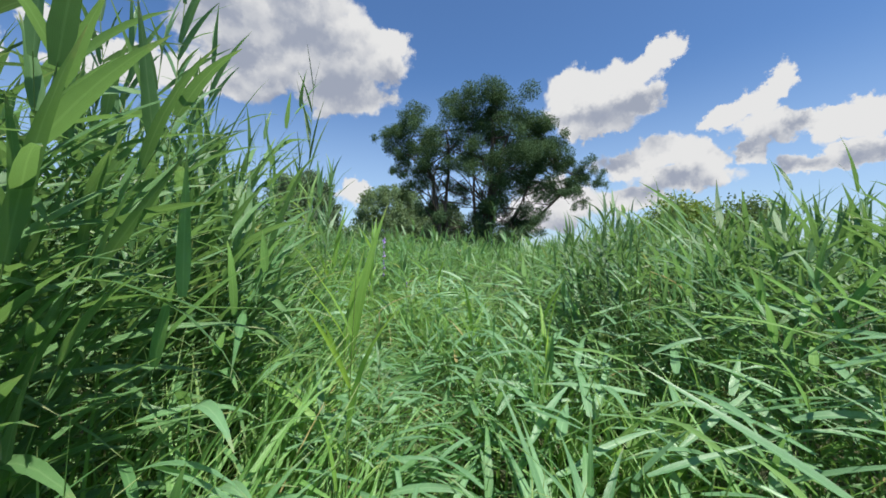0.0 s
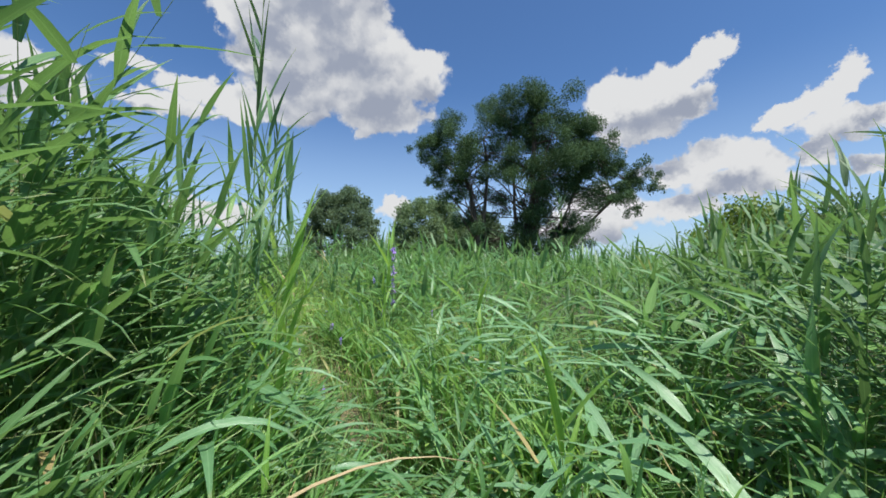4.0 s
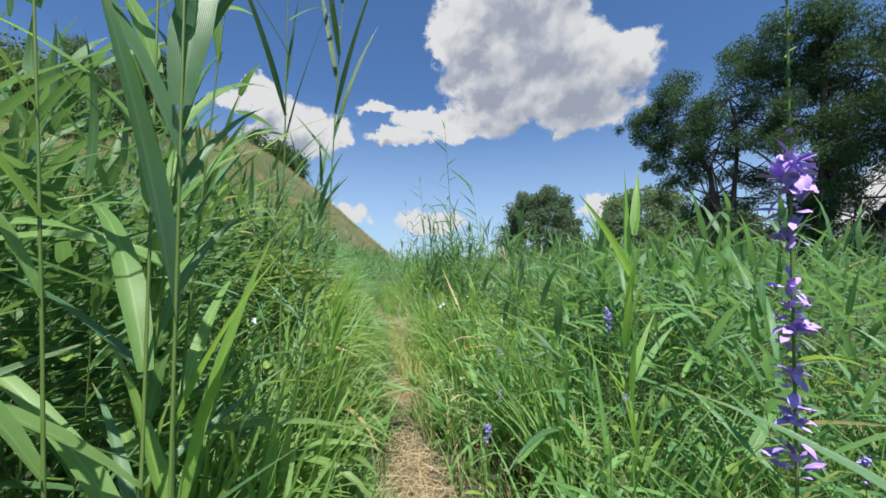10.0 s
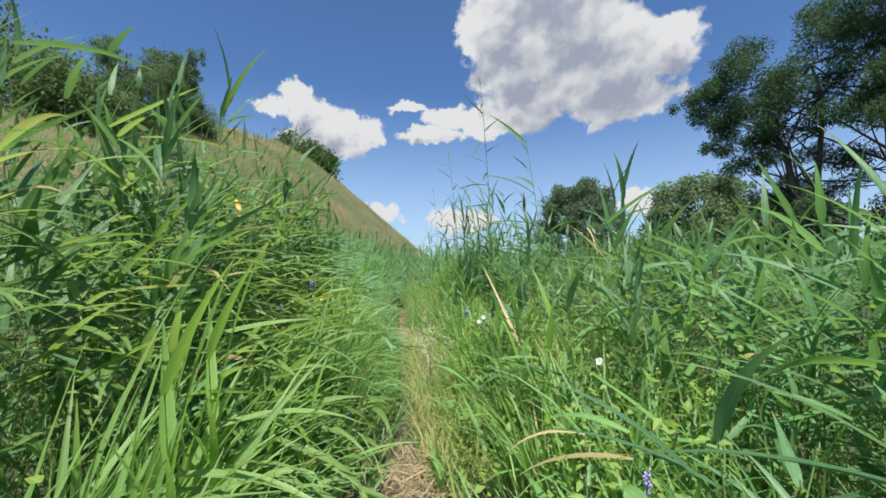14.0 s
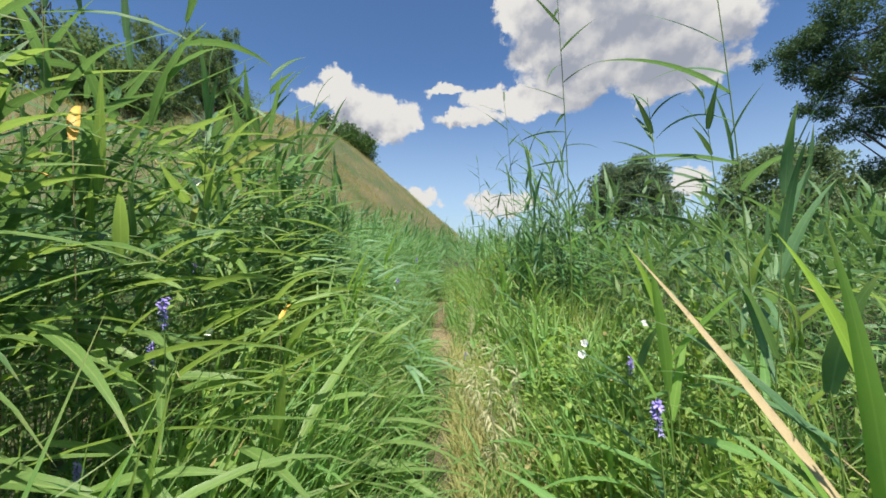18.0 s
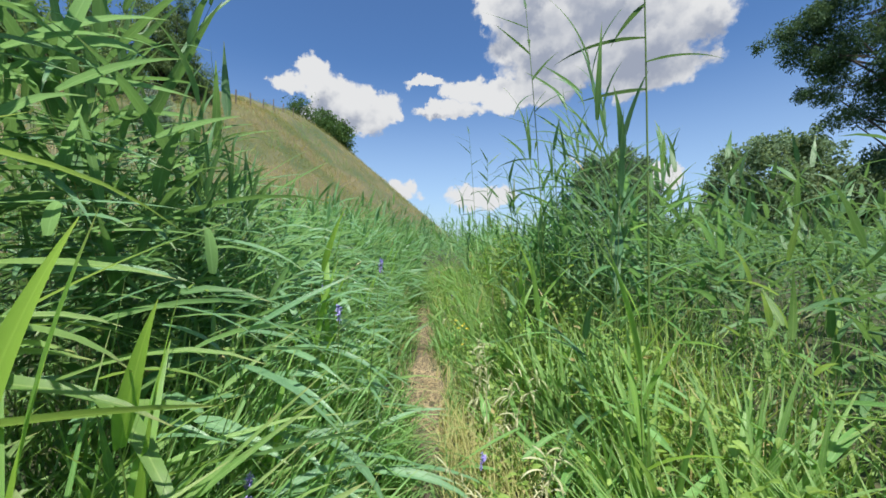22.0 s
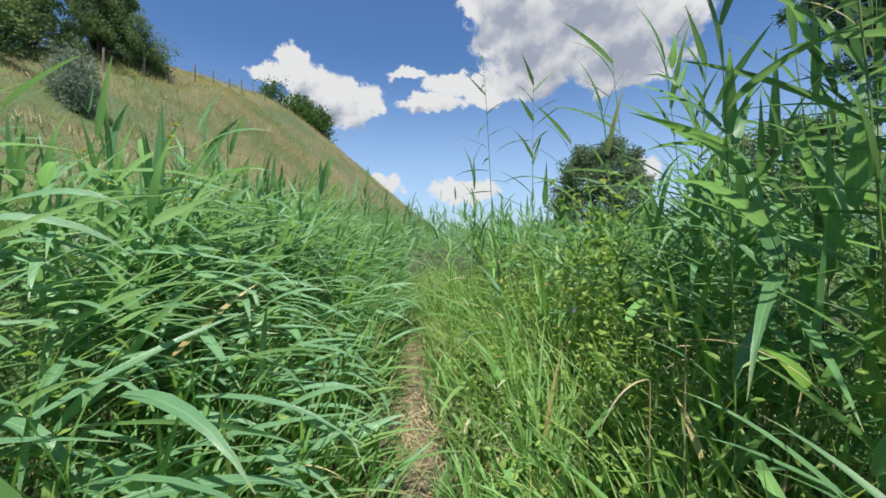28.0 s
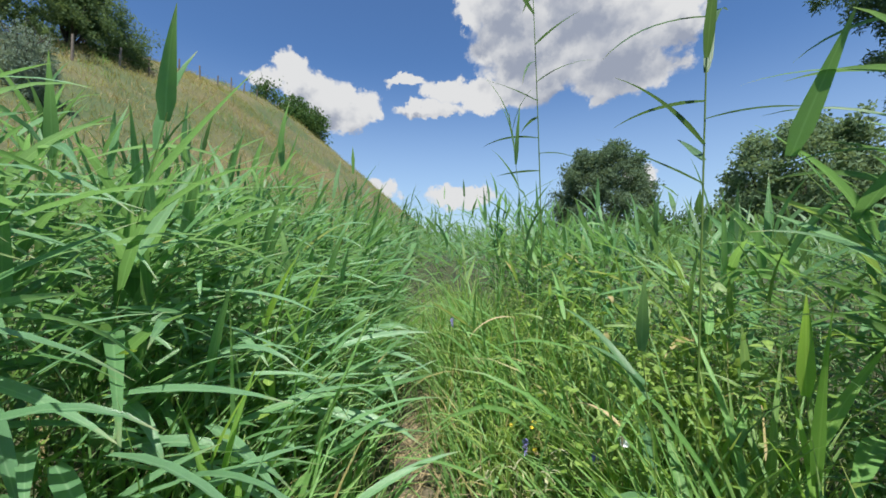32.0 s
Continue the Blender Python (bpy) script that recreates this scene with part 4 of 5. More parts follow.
def hill_grass():
    x, y = scatter(-22, 0, 8, 52, 46, lambda x, y: (np.interp(y, FOOT_Y, FOOT_X) - x > 1.2))
    far_x, far_y = scatter(-22, 8, 52, 95, 12, lambda x, y: (np.interp(y, FOOT_Y, FOOT_X) - x > 1.2))
    x, y = np.concatenate([x, far_x]), np.concatenate([y, far_y])
    z = ground_z(x, y)
    n = len(x)
    s = 0.6 + np.hypot(x, y) / 60
    piece = blades(np.stack([x, y, z - 0.03], -1), rng.uniform(0, 6.28, n), rng.normal(1.05, 0.3, n), rng.normal(0.9, 0.4, n), rng.uniform(0.18, 0.46, n) * s, rng.uniform(0.014, 0.034, n) * s, 2, 1, SHAPE_GRASS)
    stuff("hill_grass", [piece], HILL_GRASS, "dry yellowish grass on the hillside", "grass")
    # greener and browner tufts that mottle the slope
    for per, grass, label, seed in ((0.9, GRASS, "tall green tufts on the dry hillside", 81), (1.4, STRAW, "bleached seeding grass tufts on the hillside", 82)):
        x, y = scatter(-20, 2, 14, 62, per, lambda x, y: (np.interp(y, FOOT_Y, FOOT_X) - x > 1.5) & (wave_noise(x, y, 7.0, seed) > 0.05))
        w = np.repeat(np.arange(len(x)), 9)
        n = len(w)
        bx, by = x[w] + rng.normal(0, 0.22, n), y[w] + rng.normal(0, 0.22, n)
        piece = blades(np.stack([bx, by, ground_z(bx, by) - 0.03], -1), rng.uniform(0, 6.28, n), rng.normal(1.2, 0.2, n), rng.normal(0.7, 0.3, n), rng.uniform(0.35, 0.85, n), rng.uniform(0.012, 0.03, n), 3, 1, SHAPE_GRASS)
        stuff("hill_tufts", [piece], grass, label, "grass")


hill_grass()


# ---------------------------------------------------------------- trees and bushes
def limb_line(start, way, length, bend, k=6):
    v = np.linspace(0, 1, k)
    pts = np.array(start)[None] + np.array(way)[None] * (length * v)[:, None]
    w = np.cumsum(rng.normal(0, bend, (k, 3)), 0) * length / k
    return pts + w - w[:1]


def leaf_cloud(centres, sizes, count, leaf, flat=0.8, slim=0.19):
    """Small pointed leaves scattered in uneven puffs, most of them near the puffs' skins."""
    n = len(centres)
    sizes = np.asarray(sizes)
    w = rng.choice(n, count, p=sizes ** 2 / (sizes ** 2).sum())
    q = rng.normal(0, 1, (count, 3))
    q /= np.linalg.norm(q, axis=1, keepdims=True)
    r = rng.uniform(0, 1, count) ** (0.4 if slim < 0.25 else 0.62)
    p = np.asarray(centres)[w] + q * (r * sizes[w])[:, None] * np.array([1, 1, flat])
    a, b = rng.normal(0, 1, (count, 3)) + np.array([0, 0, -0.4]), rng.normal(0, 1, (count, 3))
    a /= np.linalg.norm(a, axis=1, keepdims=True)
    b = np.cross(a, b)
    b /= np.linalg.norm(b, axis=1, keepdims=True)
    long, wide = (leaf * rng.uniform(0.6, 1.4, count))[:, None], (leaf * slim * rng.uniform(0.6, 1.4, count))[:, None]
    verts = np.stack([p, p + a * long * 0.45 + b * wide, p + a * long, p + a * long * 0.45 - b * wide], 1).reshape(-1, 3)
    faces = np.arange(count * 4).reshape(-1, 4)
    uv = np.tile(np.array([[0.5, 0], [0.9, 0.5], [0.5, 0.8], [0.1, 0.5]]), (count, 1))
    return verts, faces, uv


def tree(name, x, y, stems, puffs, count, leaf, mat, label, category, flat=0.8, branches=5, fill=(0.42, 0.8), slim=0.19, jitter=0.6, cap=0.95):
    """stems: (way, length, radius) lists from the base; puffs: (dx, dy, dz, radius) of the crown."""
    z = float(ground_z(x, y))
    top = thing(name, label, category)
    top.location = (x, y, z - 0.1)
    ends = []
    for i, (dx, dy, dz, ex, ey, ez, rad) in enumerate(stems):
        way = np.array([ex - dx, ey - dy, ez - dz], float)
        length = np.linalg.norm(way)
        line = limb_line((dx, dy, dz), way / length, length, 0.11, 8)
        v, f, u = rods(line[None], np.linspace(rad, rad * 0.25, len(line))[None], 8)
        part("trunk" if i == 0 else "limb", mesh_of("limb", v, f, BARK, u), top)
        for k in range(branches):
            s = line[rng.integers(2, len(line))]
            near = [p for p in puffs if np.linalg.norm(np.array(p[:3]) - s) < 0.55 * max(4, length)]
            if not near:
                continue
            p = np.array(near[rng.integers(0, len(near))])
            w = p[:3] + rng.normal(0, 0.45, 3) * p[3] - s
            twig = limb_line(s, w / (np.linalg.norm(w) + 1e-6), np.linalg.norm(w), 0.10)
            v, f, u = rods(twig[None], np.linspace(rad * 0.24, 0.012, 6)[None], 5)
            part("branch", mesh_of("branch", v, f, BARK, u), top)
    groups = max(1, min(8, len(puffs) // 3))
    order = np.argsort([math.atan2(p[1], p[0]) + p[2] * 0.05 for p in puffs])
    for g in range(groups):
        mine = [puffs[i] for i in order[g::groups]]
        c, s = [], []
        for p in mine:
            for _ in range(12):
                q = np.clip(rng.normal(0, jitter, 3), -cap, cap)
                c.append(np.array(p[:3]) + q * p[3])
                s.append(p[3] * rng.uniform(*fill))
        v, f, u = leaf_cloud(c, s, count // groups, leaf, flat, slim)
        part("crown", mesh_of("crown", v, f, mat, u), top)
    return top


def willow():
    ax, ay = 0.61, -0.79         # broad side of the tree, square to the trail's first stretch
    bx, by = 0.79, 0.61
    puffs, P = [], lambda a, b, z, r: puffs.append((a * ax + b * bx, a * ay + b * by, z * 0.95, r * 0.95))
    for a, b, z, r in ((-8.6, 0, 13.2, 1.5), (-7.2, 1, 15.2, 1.7), (-6.3, 0, 13.0, 1.9), (-4.6, -1, 12.2, 1.8), (-8.0, 0, 10.6, 1.2), (-6.8, 1, 9.0, 1.3), (-5.2, 0, 9.8, 1.5),
                       (-3.0, 0, 15.4, 1.9), (-2.2, 1, 16.9, 1.6), (-0.5, 0, 14.0, 2.2), (0.8, -1, 16.6, 2.0), (1.2, 1, 17.0, 1.4), (3.3, 0, 16.0, 2.3), (2.0, 0, 13.2, 2.5),
                       (4.8, 1, 13.8, 2.4), (6.4, 0, 12.9, 1.7), (4.0, -1, 11.0, 2.4), (6.8, 0, 10.8, 2.0), (8.6, 1, 10.6, 1.4), (10.2, 0, 9.8, 1.1), (9.0, -1, 8.6, 1.2),
                       (11.4, 0, 8.8, 0.8), (6.2, 1, 8.2, 1.8), (3.0, 0, 8.2, 2.2), (0.6, -1, 9.4, 2.3), (-1.4, 0, 11.4, 1.9), (-2.2, 1, 7.4, 1.6), (0.6, 0, 6.0, 2.0),
                       (2.6, 1, 4.8, 2.0), (0.2, 0, 3.2, 1.9), (3.2, -1, 2.6, 2.0), (-3.8, 0, 3.4, 1.7), (-4.6, 1, 6.0, 1.4), (4.6, 0, 5.0, 1.5), (9.8, 1, 6.8, 0.8)):
        P(a, b, z, r)
    stems = []
    for a0, a1, z1, rad in ((-3.2, -5.6, 12.0, 0.34), (0.4, 1.4, 15.0, 0.42), (0.8, 6.0, 10.5, 0.30), (-2.9, -2.6, 14.0, 0.26), (0.2, -1.2, 12.5, 0.24), (1.0, 9.0, 8.2, 0.22), (0.7, 3.4, 14.0, 0.24)):
        stems.append((a0 * ax, a0 * ay, 0, a1 * ax, a1 * ay, z1, rad))
    tree("willow_tree", 26.2, 17.4, stems, puffs, 205000, 0.21, WILLOW, "huge dark green willow with spreading leaning trunks and open crown", "tree", 0.9, 22, (0.30, 0.62), 0.15)


def round_tree(name, x, y, wide, high, count, leaf, mat, label, category, low=0.0, jitter=0.4, cap=0.7):
    puffs = []
    for _ in range(24):
        q = rng.normal(0, 1, 3)
        q = q / np.linalg.norm(q) * rng.uniform(0.25, 1) ** 0.5
        puffs.append((q[0] * wide * 0.34, q[1] * wide * 0.34, low + (high - low) * (0.5 + 0.34 * q[2]), wide * rng.uniform(0.15, 0.22)))
    stems = [(0, 0, 0, rng.normal(0, 0.1) * wide, rng.normal(0, 0.1) * wide, high * 0.75, wide * 0.02), (0.1, 0, 0, wide * 0.25, 0, high * 0.6, wide * 0.012), (-0.1, 0, 0, -wide * 0.25, wide * 0.1, high * 0.6, wide * 0.012)]
    return tree(name, x, y, stems, puffs, count, leaf, mat, label, category, 0.8, 5, (0.5, 0.95), 0.32, jitter, cap)


def dome_tree(x, y, wide, high, count, leaf, mat, label):
    """A broad dome: puffs set over a half ball that reaches the ground, with small bumps on its outline."""
    puffs = []
    for k in range(40):
        up = (k + 0.5) / 40
        a = k * 2.399963
        r = max(0.0, 1 - up ** 2.6) ** 0.45 * rng.uniform(0.88, 1.06)
        puffs.append((math.cos(a) * r * wide * 0.42, math.sin(a) * r * wide * 0.42, high * (0.10 + 0.76 * up * rng.uniform(0.94, 1.05)), wide * rng.uniform(0.075, 0.115)))
    stems = [(0, 0, 0, 0.3, 0.2, high * 0.7, wide * 0.02), (0.2, 0, 0, wide * 0.25, 0, high * 0.55, wide * 0.012), (-0.2, 0, 0, -wide * 0.25, wide * 0.1, high * 0.55, wide * 0.012)]
    return tree("tree", x, y, stems, puffs, count, leaf, mat, label, "tree", 0.85, 5, (0.5, 0.95), 0.32, 0.55, 0.9)


def crest_tree(x, y, wide, high, count):
    """A loose tree: clumps of fine leaves spread along rising limbs, with gaps between them."""
    stems, puffs = [], []
    for k in range(6):
        a, out = k * 1.05 + rng.uniform(-0.3, 0.3), rng.uniform(0.12, 0.34) * wide
        ex, ey, ez = math.cos(a) * out, math.sin(a) * out, high * rng.uniform(0.68, 0.90)
        stems.append((rng.normal(0, 0.12), rng.normal(0, 0.12), 0, ex, ey, ez, wide * 0.015))
        for q in (0.30, 0.48, 0.64, 0.80, 0.95, 1.04):
            swell = 1.25 - 0.5 * q
            puffs.append((ex * q + rng.normal(0, 0.09) * wide, ey * q + rng.normal(0, 0.09) * wide, ez * q, wide * rng.uniform(0.075, 0.125) * swell))
    for k in range(9):           # leafy skirt down to the grass
        a = k * 0.7
        puffs.append((math.cos(a) * wide * 0.34, math.sin(a) * wide * 0.34, rng.uniform(0.0, 0.16) * high, wide * rng.uniform(0.09, 0.13)))
    return tree("hill_tree", x, y, stems, puffs, count, 0.125, CREST_BUSH, "loose leafy green tree standing on the hill crest", "tree", 0.85, 5, (0.45, 0.85), 0.34, 0.65, 1.2)


def silver_bush(x, y, wide, high):
    """A bush of upright pointed sprays of small pale leaves."""
    stems, puffs = [], []
    for k in range(13):
        a, out = k * 2.4, (k / 13) ** 0.5 * wide * 0.42
        ex, ey, ez = math.cos(a) * out, math.sin(a) * out, high * rng.uniform(0.72, 1.0) * (1 - 0.35 * k / 13)
        stems.append((ex * 0.2, ey * 0.2, 0, ex * 1.1, ey * 1.1, ez, 0.022))
        for q, size in ((0.12, 0.17), (0.30, 0.18), (0.48, 0.17), (0.64, 0.14), (0.78, 0.10), (0.90, 0.065), (1.0, 0.035)):
            puffs.append((ex * (0.5 + 0.6 * q), ey * (0.5 + 0.6 * q), ez * q, wide * size))
    return tree("silver_bush", x, y, stems, puffs, 26000, 0.075, SILVER, "pale silvery grey-green bush low on the hillside", "bush", 0.9, 3, (0.5, 0.9), 0.26, 0.5, 0.9)


willow()
dome_tree(33.2, 68.5, 17.6, 18.5, 60000, 0.36, DOME_TREE, "broad dark green dome-shaped tree beyond the reed field")
dome_tree(27.4, 32.4, 11.0, 10.6, 34000, 0.26, FAR_TREE, "light green rounded tree beside the willow")
dome_tree(31.5, 27.5, 7.0, 8.2, 16000, 0.28, DOME_TREE, "dark green bushy tree close behind the willow")
for x, y, w, h, n in ((44.0, 46.0, 13, 10.5, 8000), (62, 58, 14, 14, 6000), (33, 58, 9, 5.5, 5000), (58, 84, 18, 9, 4000)):
    round_tree("tree", x, y, w, h, n, 0.50, FAR_TREE if x == 62 else BUSH, "broad round green tree beyond the reed field", "tree")
# on and behind the crest of the hill
for x, y, w, h, n in ((-21.0, 36.2, 6.2, 7.6, 34000), (-22.6, 39.4, 5.4, 6.0, 16000), (-21.6, 31.8, 6.0, 6.4, 26000)):
    crest_tree(x, y, w, h, n)
round_tree("hill_bush", -20.2, 39.6, 4.2, 2.6, 9000, 0.13, CREST_BUSH, "low scrubby green bush on the hill crest", "bush", -1.2, 0.7, 1.2)
for x, y, w, h, n in ((-22.0, 27.5, 6.5, 4.4, 10000), (-23.5, 23.0, 7, 8, 7000), (-24, 18, 7, 8, 5000), (-22.0, 12, 6, 7, 4500), (-19.5, 24.5, 5.5, 4.0, 9000)):
    round_tree("hill_bush", x, y, w * 1.1, h * 1.05, n, 0.23, CREST_BUSH, "leafy dark green bush standing on the hill crest", "bush", -h * 0.35, 0.6, 1.15)
round_tree("hill_bush", -16.8, 77.5, 10.0, 6.2, 12000, 0.42, BUSH, "dark bush hugging the hill's far slope", "bush", -4.0, 0.5, 0.9)
round_tree("hill_bush", -19.6, 67.0, 6.0, 3.9, 1700, 0.34, BUSH, "thin open bush beside the dark bush", "bush", -2.4, 0.65, 1.2)
round_tree("shrub", 33.0, -2.8, 6.5, 6.0, 9000, 0.26, CREST_BUSH, "dark green leafy shrub above the reeds", "bush")
round_tree("shrub", 40.0, 3.5, 10.0, 7.2, 14000, 0.30, LIGHT_BUSH, "bright green leafy willow shrub above the reeds", "bush")
silver_bush(-14.6, 26.0, 2.1, 3.4)


def fence():
    top = thing("fence", "old wooden fence posts with wire along the hill crest", "fence")
    heads = []
    for y in np.arange(33, 63, 3.4):
        x = -18.6 + rng.normal(0, 0.15)
        z = float(ground_z(x, y))
        h = 1.4 + rng.normal(0, 0.1)
        line = np.array([[x, y, z - 0.3], [x + rng.normal(0, 0.05), y + rng.normal(0, 0.06), z + h]])
        v, f, u = rods(line[None], np.array([[0.075, 0.065]]), 8)
        part("post", mesh_of("post", v, f, POST_WOOD, u, False), top)
        heads.append(line[1])
    for drop in (0.12, 0.55, 0.95):
        pts = np.array(heads) - np.array([0, 0, drop])
        v, f, u = rods(pts[None], np.full((1, len(pts)), 0.006), 4)
        part("wire", mesh_of("wire", v, f, WIRE, u), top)


fence()


# ---------------------------------------------------------------- single tall reeds beside the trail
def reed_plant(height, leaves, side, seed, plume=False, lift=0.55, sag=0.85, low=0.26, wide=0.042, long=0.52, mat=REED_ONE, label="single tall green reed with long pointed arching leaves"):
    """One reed: a jointed stem and leaves, each a part; side turns the leaves that way."""
    global rng
    rng = np.random.default_rng(seed)
    top = thing("reed_plant", label, "reed", "tall reeds beside the path")
    line = stem_line(np.zeros(1), np.zeros(1), np.zeros(1), np.array([height]), np.array([0.10 * height * side]), rng.normal(0, 0.05, 1) * height, 9)
    rad = np.linspace(0.0048, 0.0016, 9)[None]
    v, f, u = rods(line, rad, 6)
    part("stem", mesh_of("stem", v, f, STEM, u), top)
    for i in range(leaves):
        q = low + (0.99 - low) * (i + rng.uniform(0.2, 0.8)) / leaves
        base = np.array([[np.interp(q, np.linspace(0, 1, 9), line[0, :, a]) for a in range(3)]])
        az0 = (0.3 if i % 2 else math.pi - 0.3) + rng.normal(0, 0.85)
        az = math.atan2(math.sin(az0), math.cos(az0) + 1.0 * side)
        tip = max(0, q - 0.8) / 0.2
        length = long * rng.uniform(0.75, 1.2) * (1 - 0.3 * tip)
        rise, droop = min(1.45, rng.normal(lift, 0.28) + 0.55 * tip), abs(rng.normal(sag, 0.3)) * (1 - 0.45 * tip)
        v, f, u = blades(base, np.array([az]), np.array([rise]), np.array([droop]), np.array([length]), np.array([wide * rng.uniform(0.75, 1.15)]), 9, 2)
        part("leaf", mesh_of("leaf", v, f, mat, u), top)
    if plume:
        n = 26
        q = rng.uniform(0, 1, n)
        base = line[0, -1][None] + np.array([[0.02 * side, 0, 0.0]]) * q[:, None] + np.array([[0, 0, 0.16]]) * q[:, None]
        v, f, u = blades(base, rng.uniform(0, 6.28, n), rng.normal(1.1, 0.2, n), rng.normal(0.8, 0.3, n), rng.uniform(0.05, 0.12, n), np.full(n, 0.005), 3, 1, SHAPE_GRASS)
        part("plume", mesh_of("plume", v, f, PLUME, u), top, "young purplish-brown reed plume")
    return top


def tall_reeds():
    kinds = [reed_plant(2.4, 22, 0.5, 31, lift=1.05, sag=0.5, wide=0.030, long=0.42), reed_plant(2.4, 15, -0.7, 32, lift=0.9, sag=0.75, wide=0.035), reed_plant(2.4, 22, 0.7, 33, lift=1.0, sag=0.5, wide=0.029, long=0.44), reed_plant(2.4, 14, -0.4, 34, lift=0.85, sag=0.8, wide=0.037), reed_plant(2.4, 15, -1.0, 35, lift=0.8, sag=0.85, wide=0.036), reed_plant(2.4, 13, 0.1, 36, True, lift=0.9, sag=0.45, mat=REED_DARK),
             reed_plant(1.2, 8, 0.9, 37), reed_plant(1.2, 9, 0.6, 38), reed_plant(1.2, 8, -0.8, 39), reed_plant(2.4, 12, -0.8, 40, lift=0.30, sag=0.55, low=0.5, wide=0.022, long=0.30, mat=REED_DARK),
             reed_plant(1.2, 6, 0.35, 41, lift=1.22, sag=0.45, low=0.3, wide=0.040, long=0.55, mat=REED_BACKLIT, label="young reed shoot with broad leaves coloured bright yellowish green as if backlit"), reed_plant(1.2, 7, 0.6, 42, lift=1.0, sag=0.75, low=0.3, wide=0.038, long=0.58, mat=REED_BACKLIT, label="young reed shoot with broad leaves coloured bright yellowish green as if backlit"),
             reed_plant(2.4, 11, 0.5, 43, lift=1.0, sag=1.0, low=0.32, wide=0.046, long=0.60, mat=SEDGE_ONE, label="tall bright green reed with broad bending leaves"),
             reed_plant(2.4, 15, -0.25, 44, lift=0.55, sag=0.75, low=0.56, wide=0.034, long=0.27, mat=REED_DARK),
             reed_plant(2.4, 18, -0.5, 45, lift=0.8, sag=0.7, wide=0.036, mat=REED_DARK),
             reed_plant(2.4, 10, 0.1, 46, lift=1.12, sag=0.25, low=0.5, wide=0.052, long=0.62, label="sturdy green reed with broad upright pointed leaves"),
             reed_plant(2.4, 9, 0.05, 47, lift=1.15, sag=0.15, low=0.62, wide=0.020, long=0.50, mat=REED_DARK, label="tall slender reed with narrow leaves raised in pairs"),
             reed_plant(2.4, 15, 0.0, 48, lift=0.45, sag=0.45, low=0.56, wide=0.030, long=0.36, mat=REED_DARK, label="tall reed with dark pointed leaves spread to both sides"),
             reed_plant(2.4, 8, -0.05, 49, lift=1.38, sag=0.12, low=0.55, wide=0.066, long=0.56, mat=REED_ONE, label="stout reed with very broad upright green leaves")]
    used, placed = set(), []
    # x, y, height, kind, turn in degrees
    spots = [(-0.97, -1.18, 3.45, 16, 20), (-0.53, -0.84, 2.3, 18, 30), (-0.46, 0.20, 2.0, 16, 60), (-0.58, 0.05, 1.9, 16, 0), (-0.60, -0.78, 2.3, 12, 110), (-0.63, -0.88, 2.2, 12, 165), (-0.72, -0.62, 2.2, 0, 30), (-0.62, 0.72, 2.15, 0, 10), (-0.72, 0.95, 2.0, 2, -15),
             (1.60, 3.08, 2.05, 15, 10), (1.10, 3.70, 2.0, 15, 40), (0.98, 6.38, 2.35, 15, 20), (1.2, 6.65, 2.6, 1, 10), (1.45, 2.7, 1.75, 15, 70), (1.95, 3.6, 2.1, 3, 15), (1.2, 2.3, 1.6, 15, 150),
             (1.24, 8.14, 3.7, 9, 0), (1.30, 8.35, 2.55, 1, 10), (1.05, 8.6, 2.45, 3, -20), (1.70, 7.20, 3.1, 9, 10),
             (2.2, 10.2, 2.7, 1, 10), (2.05, 9.9, 2.6, 3, -20), (2.45, 10.5, 2.8, 4, 30), (1.95, 10.55, 2.5, 4, -10), (1.5, 9.95, 2.2, 1, 20), (1.12, 10.85, 2.85, 17, -5), (1.25, 12.8, 2.5, 9, 15), (1.05, 12.5, 2.3, 1, 20), (1.35, 10.3, 1.85, 4, 10),
             (-1.15, -1.95, 2.45, 0, 40), (-1.3, -2.2, 2.6, 2, 10), (2.29, -1.76, 2.25, 13, 60), (1.6, -3.2, 1.65, 5, 0), (-1.25, 4.5, 2.6, 0, -10), (-1.45, 4.7, 2.5, 2, 20), (-0.86, -1.58, 1.6, 10, -20), (1.35, 0.75, 1.3, 10, 30), (-0.75, -0.40, 2.45, 12, -10), (-0.95, -0.15, 2.5, 12, 30),
             (1.20, 4.28, 2.35, 13, 15), (1.42, 4.2, 2.3, 13, 60), (1.6, 4.3, 2.35, 4, -15), (1.75, 4.6, 2.4, 3, 5), (-1.5, 3.4, 2.6, 2, 0), (-1.3, 2.6, 2.5, 0, 15), (-1.1, 6.6, 2.1, 0, 0),
             (-1.2, 6.3, 1.95, 2, 25), (-1.9, 12.6, 2.4, 0, 0), (-1.4, 11.8, 2.1, 2, 10), (-2.2, 14.0, 2.5, 5, 0),
             (-1.12, 6.85, 2.0, 0, 15), (-1.30, 6.60, 2.25, 2, -5), (-0.98, 6.95, 1.8, 2, 30), (-1.45, 6.85, 2.3, 0, 0), (-1.62, 6.60, 2.4, 2, 20), (-1.28, 7.08, 2.05, 0, 40), (-1.5, 7.15, 2.1, 2, 10), (-1.75, 6.95, 2.3, 0, -20), (-1.15, 6.42, 2.1, 0, 25)]
    more = np.random.default_rng(77)
    for _ in range(15):          # the tall stand on the right of the straight stretch
        spots.append((more.uniform(1.35, 2.3), more.uniform(8.1, 9.25), more.uniform(2.1, 3.0), int(more.choice([1, 3, 4, 14])), more.uniform(-40, 40)))
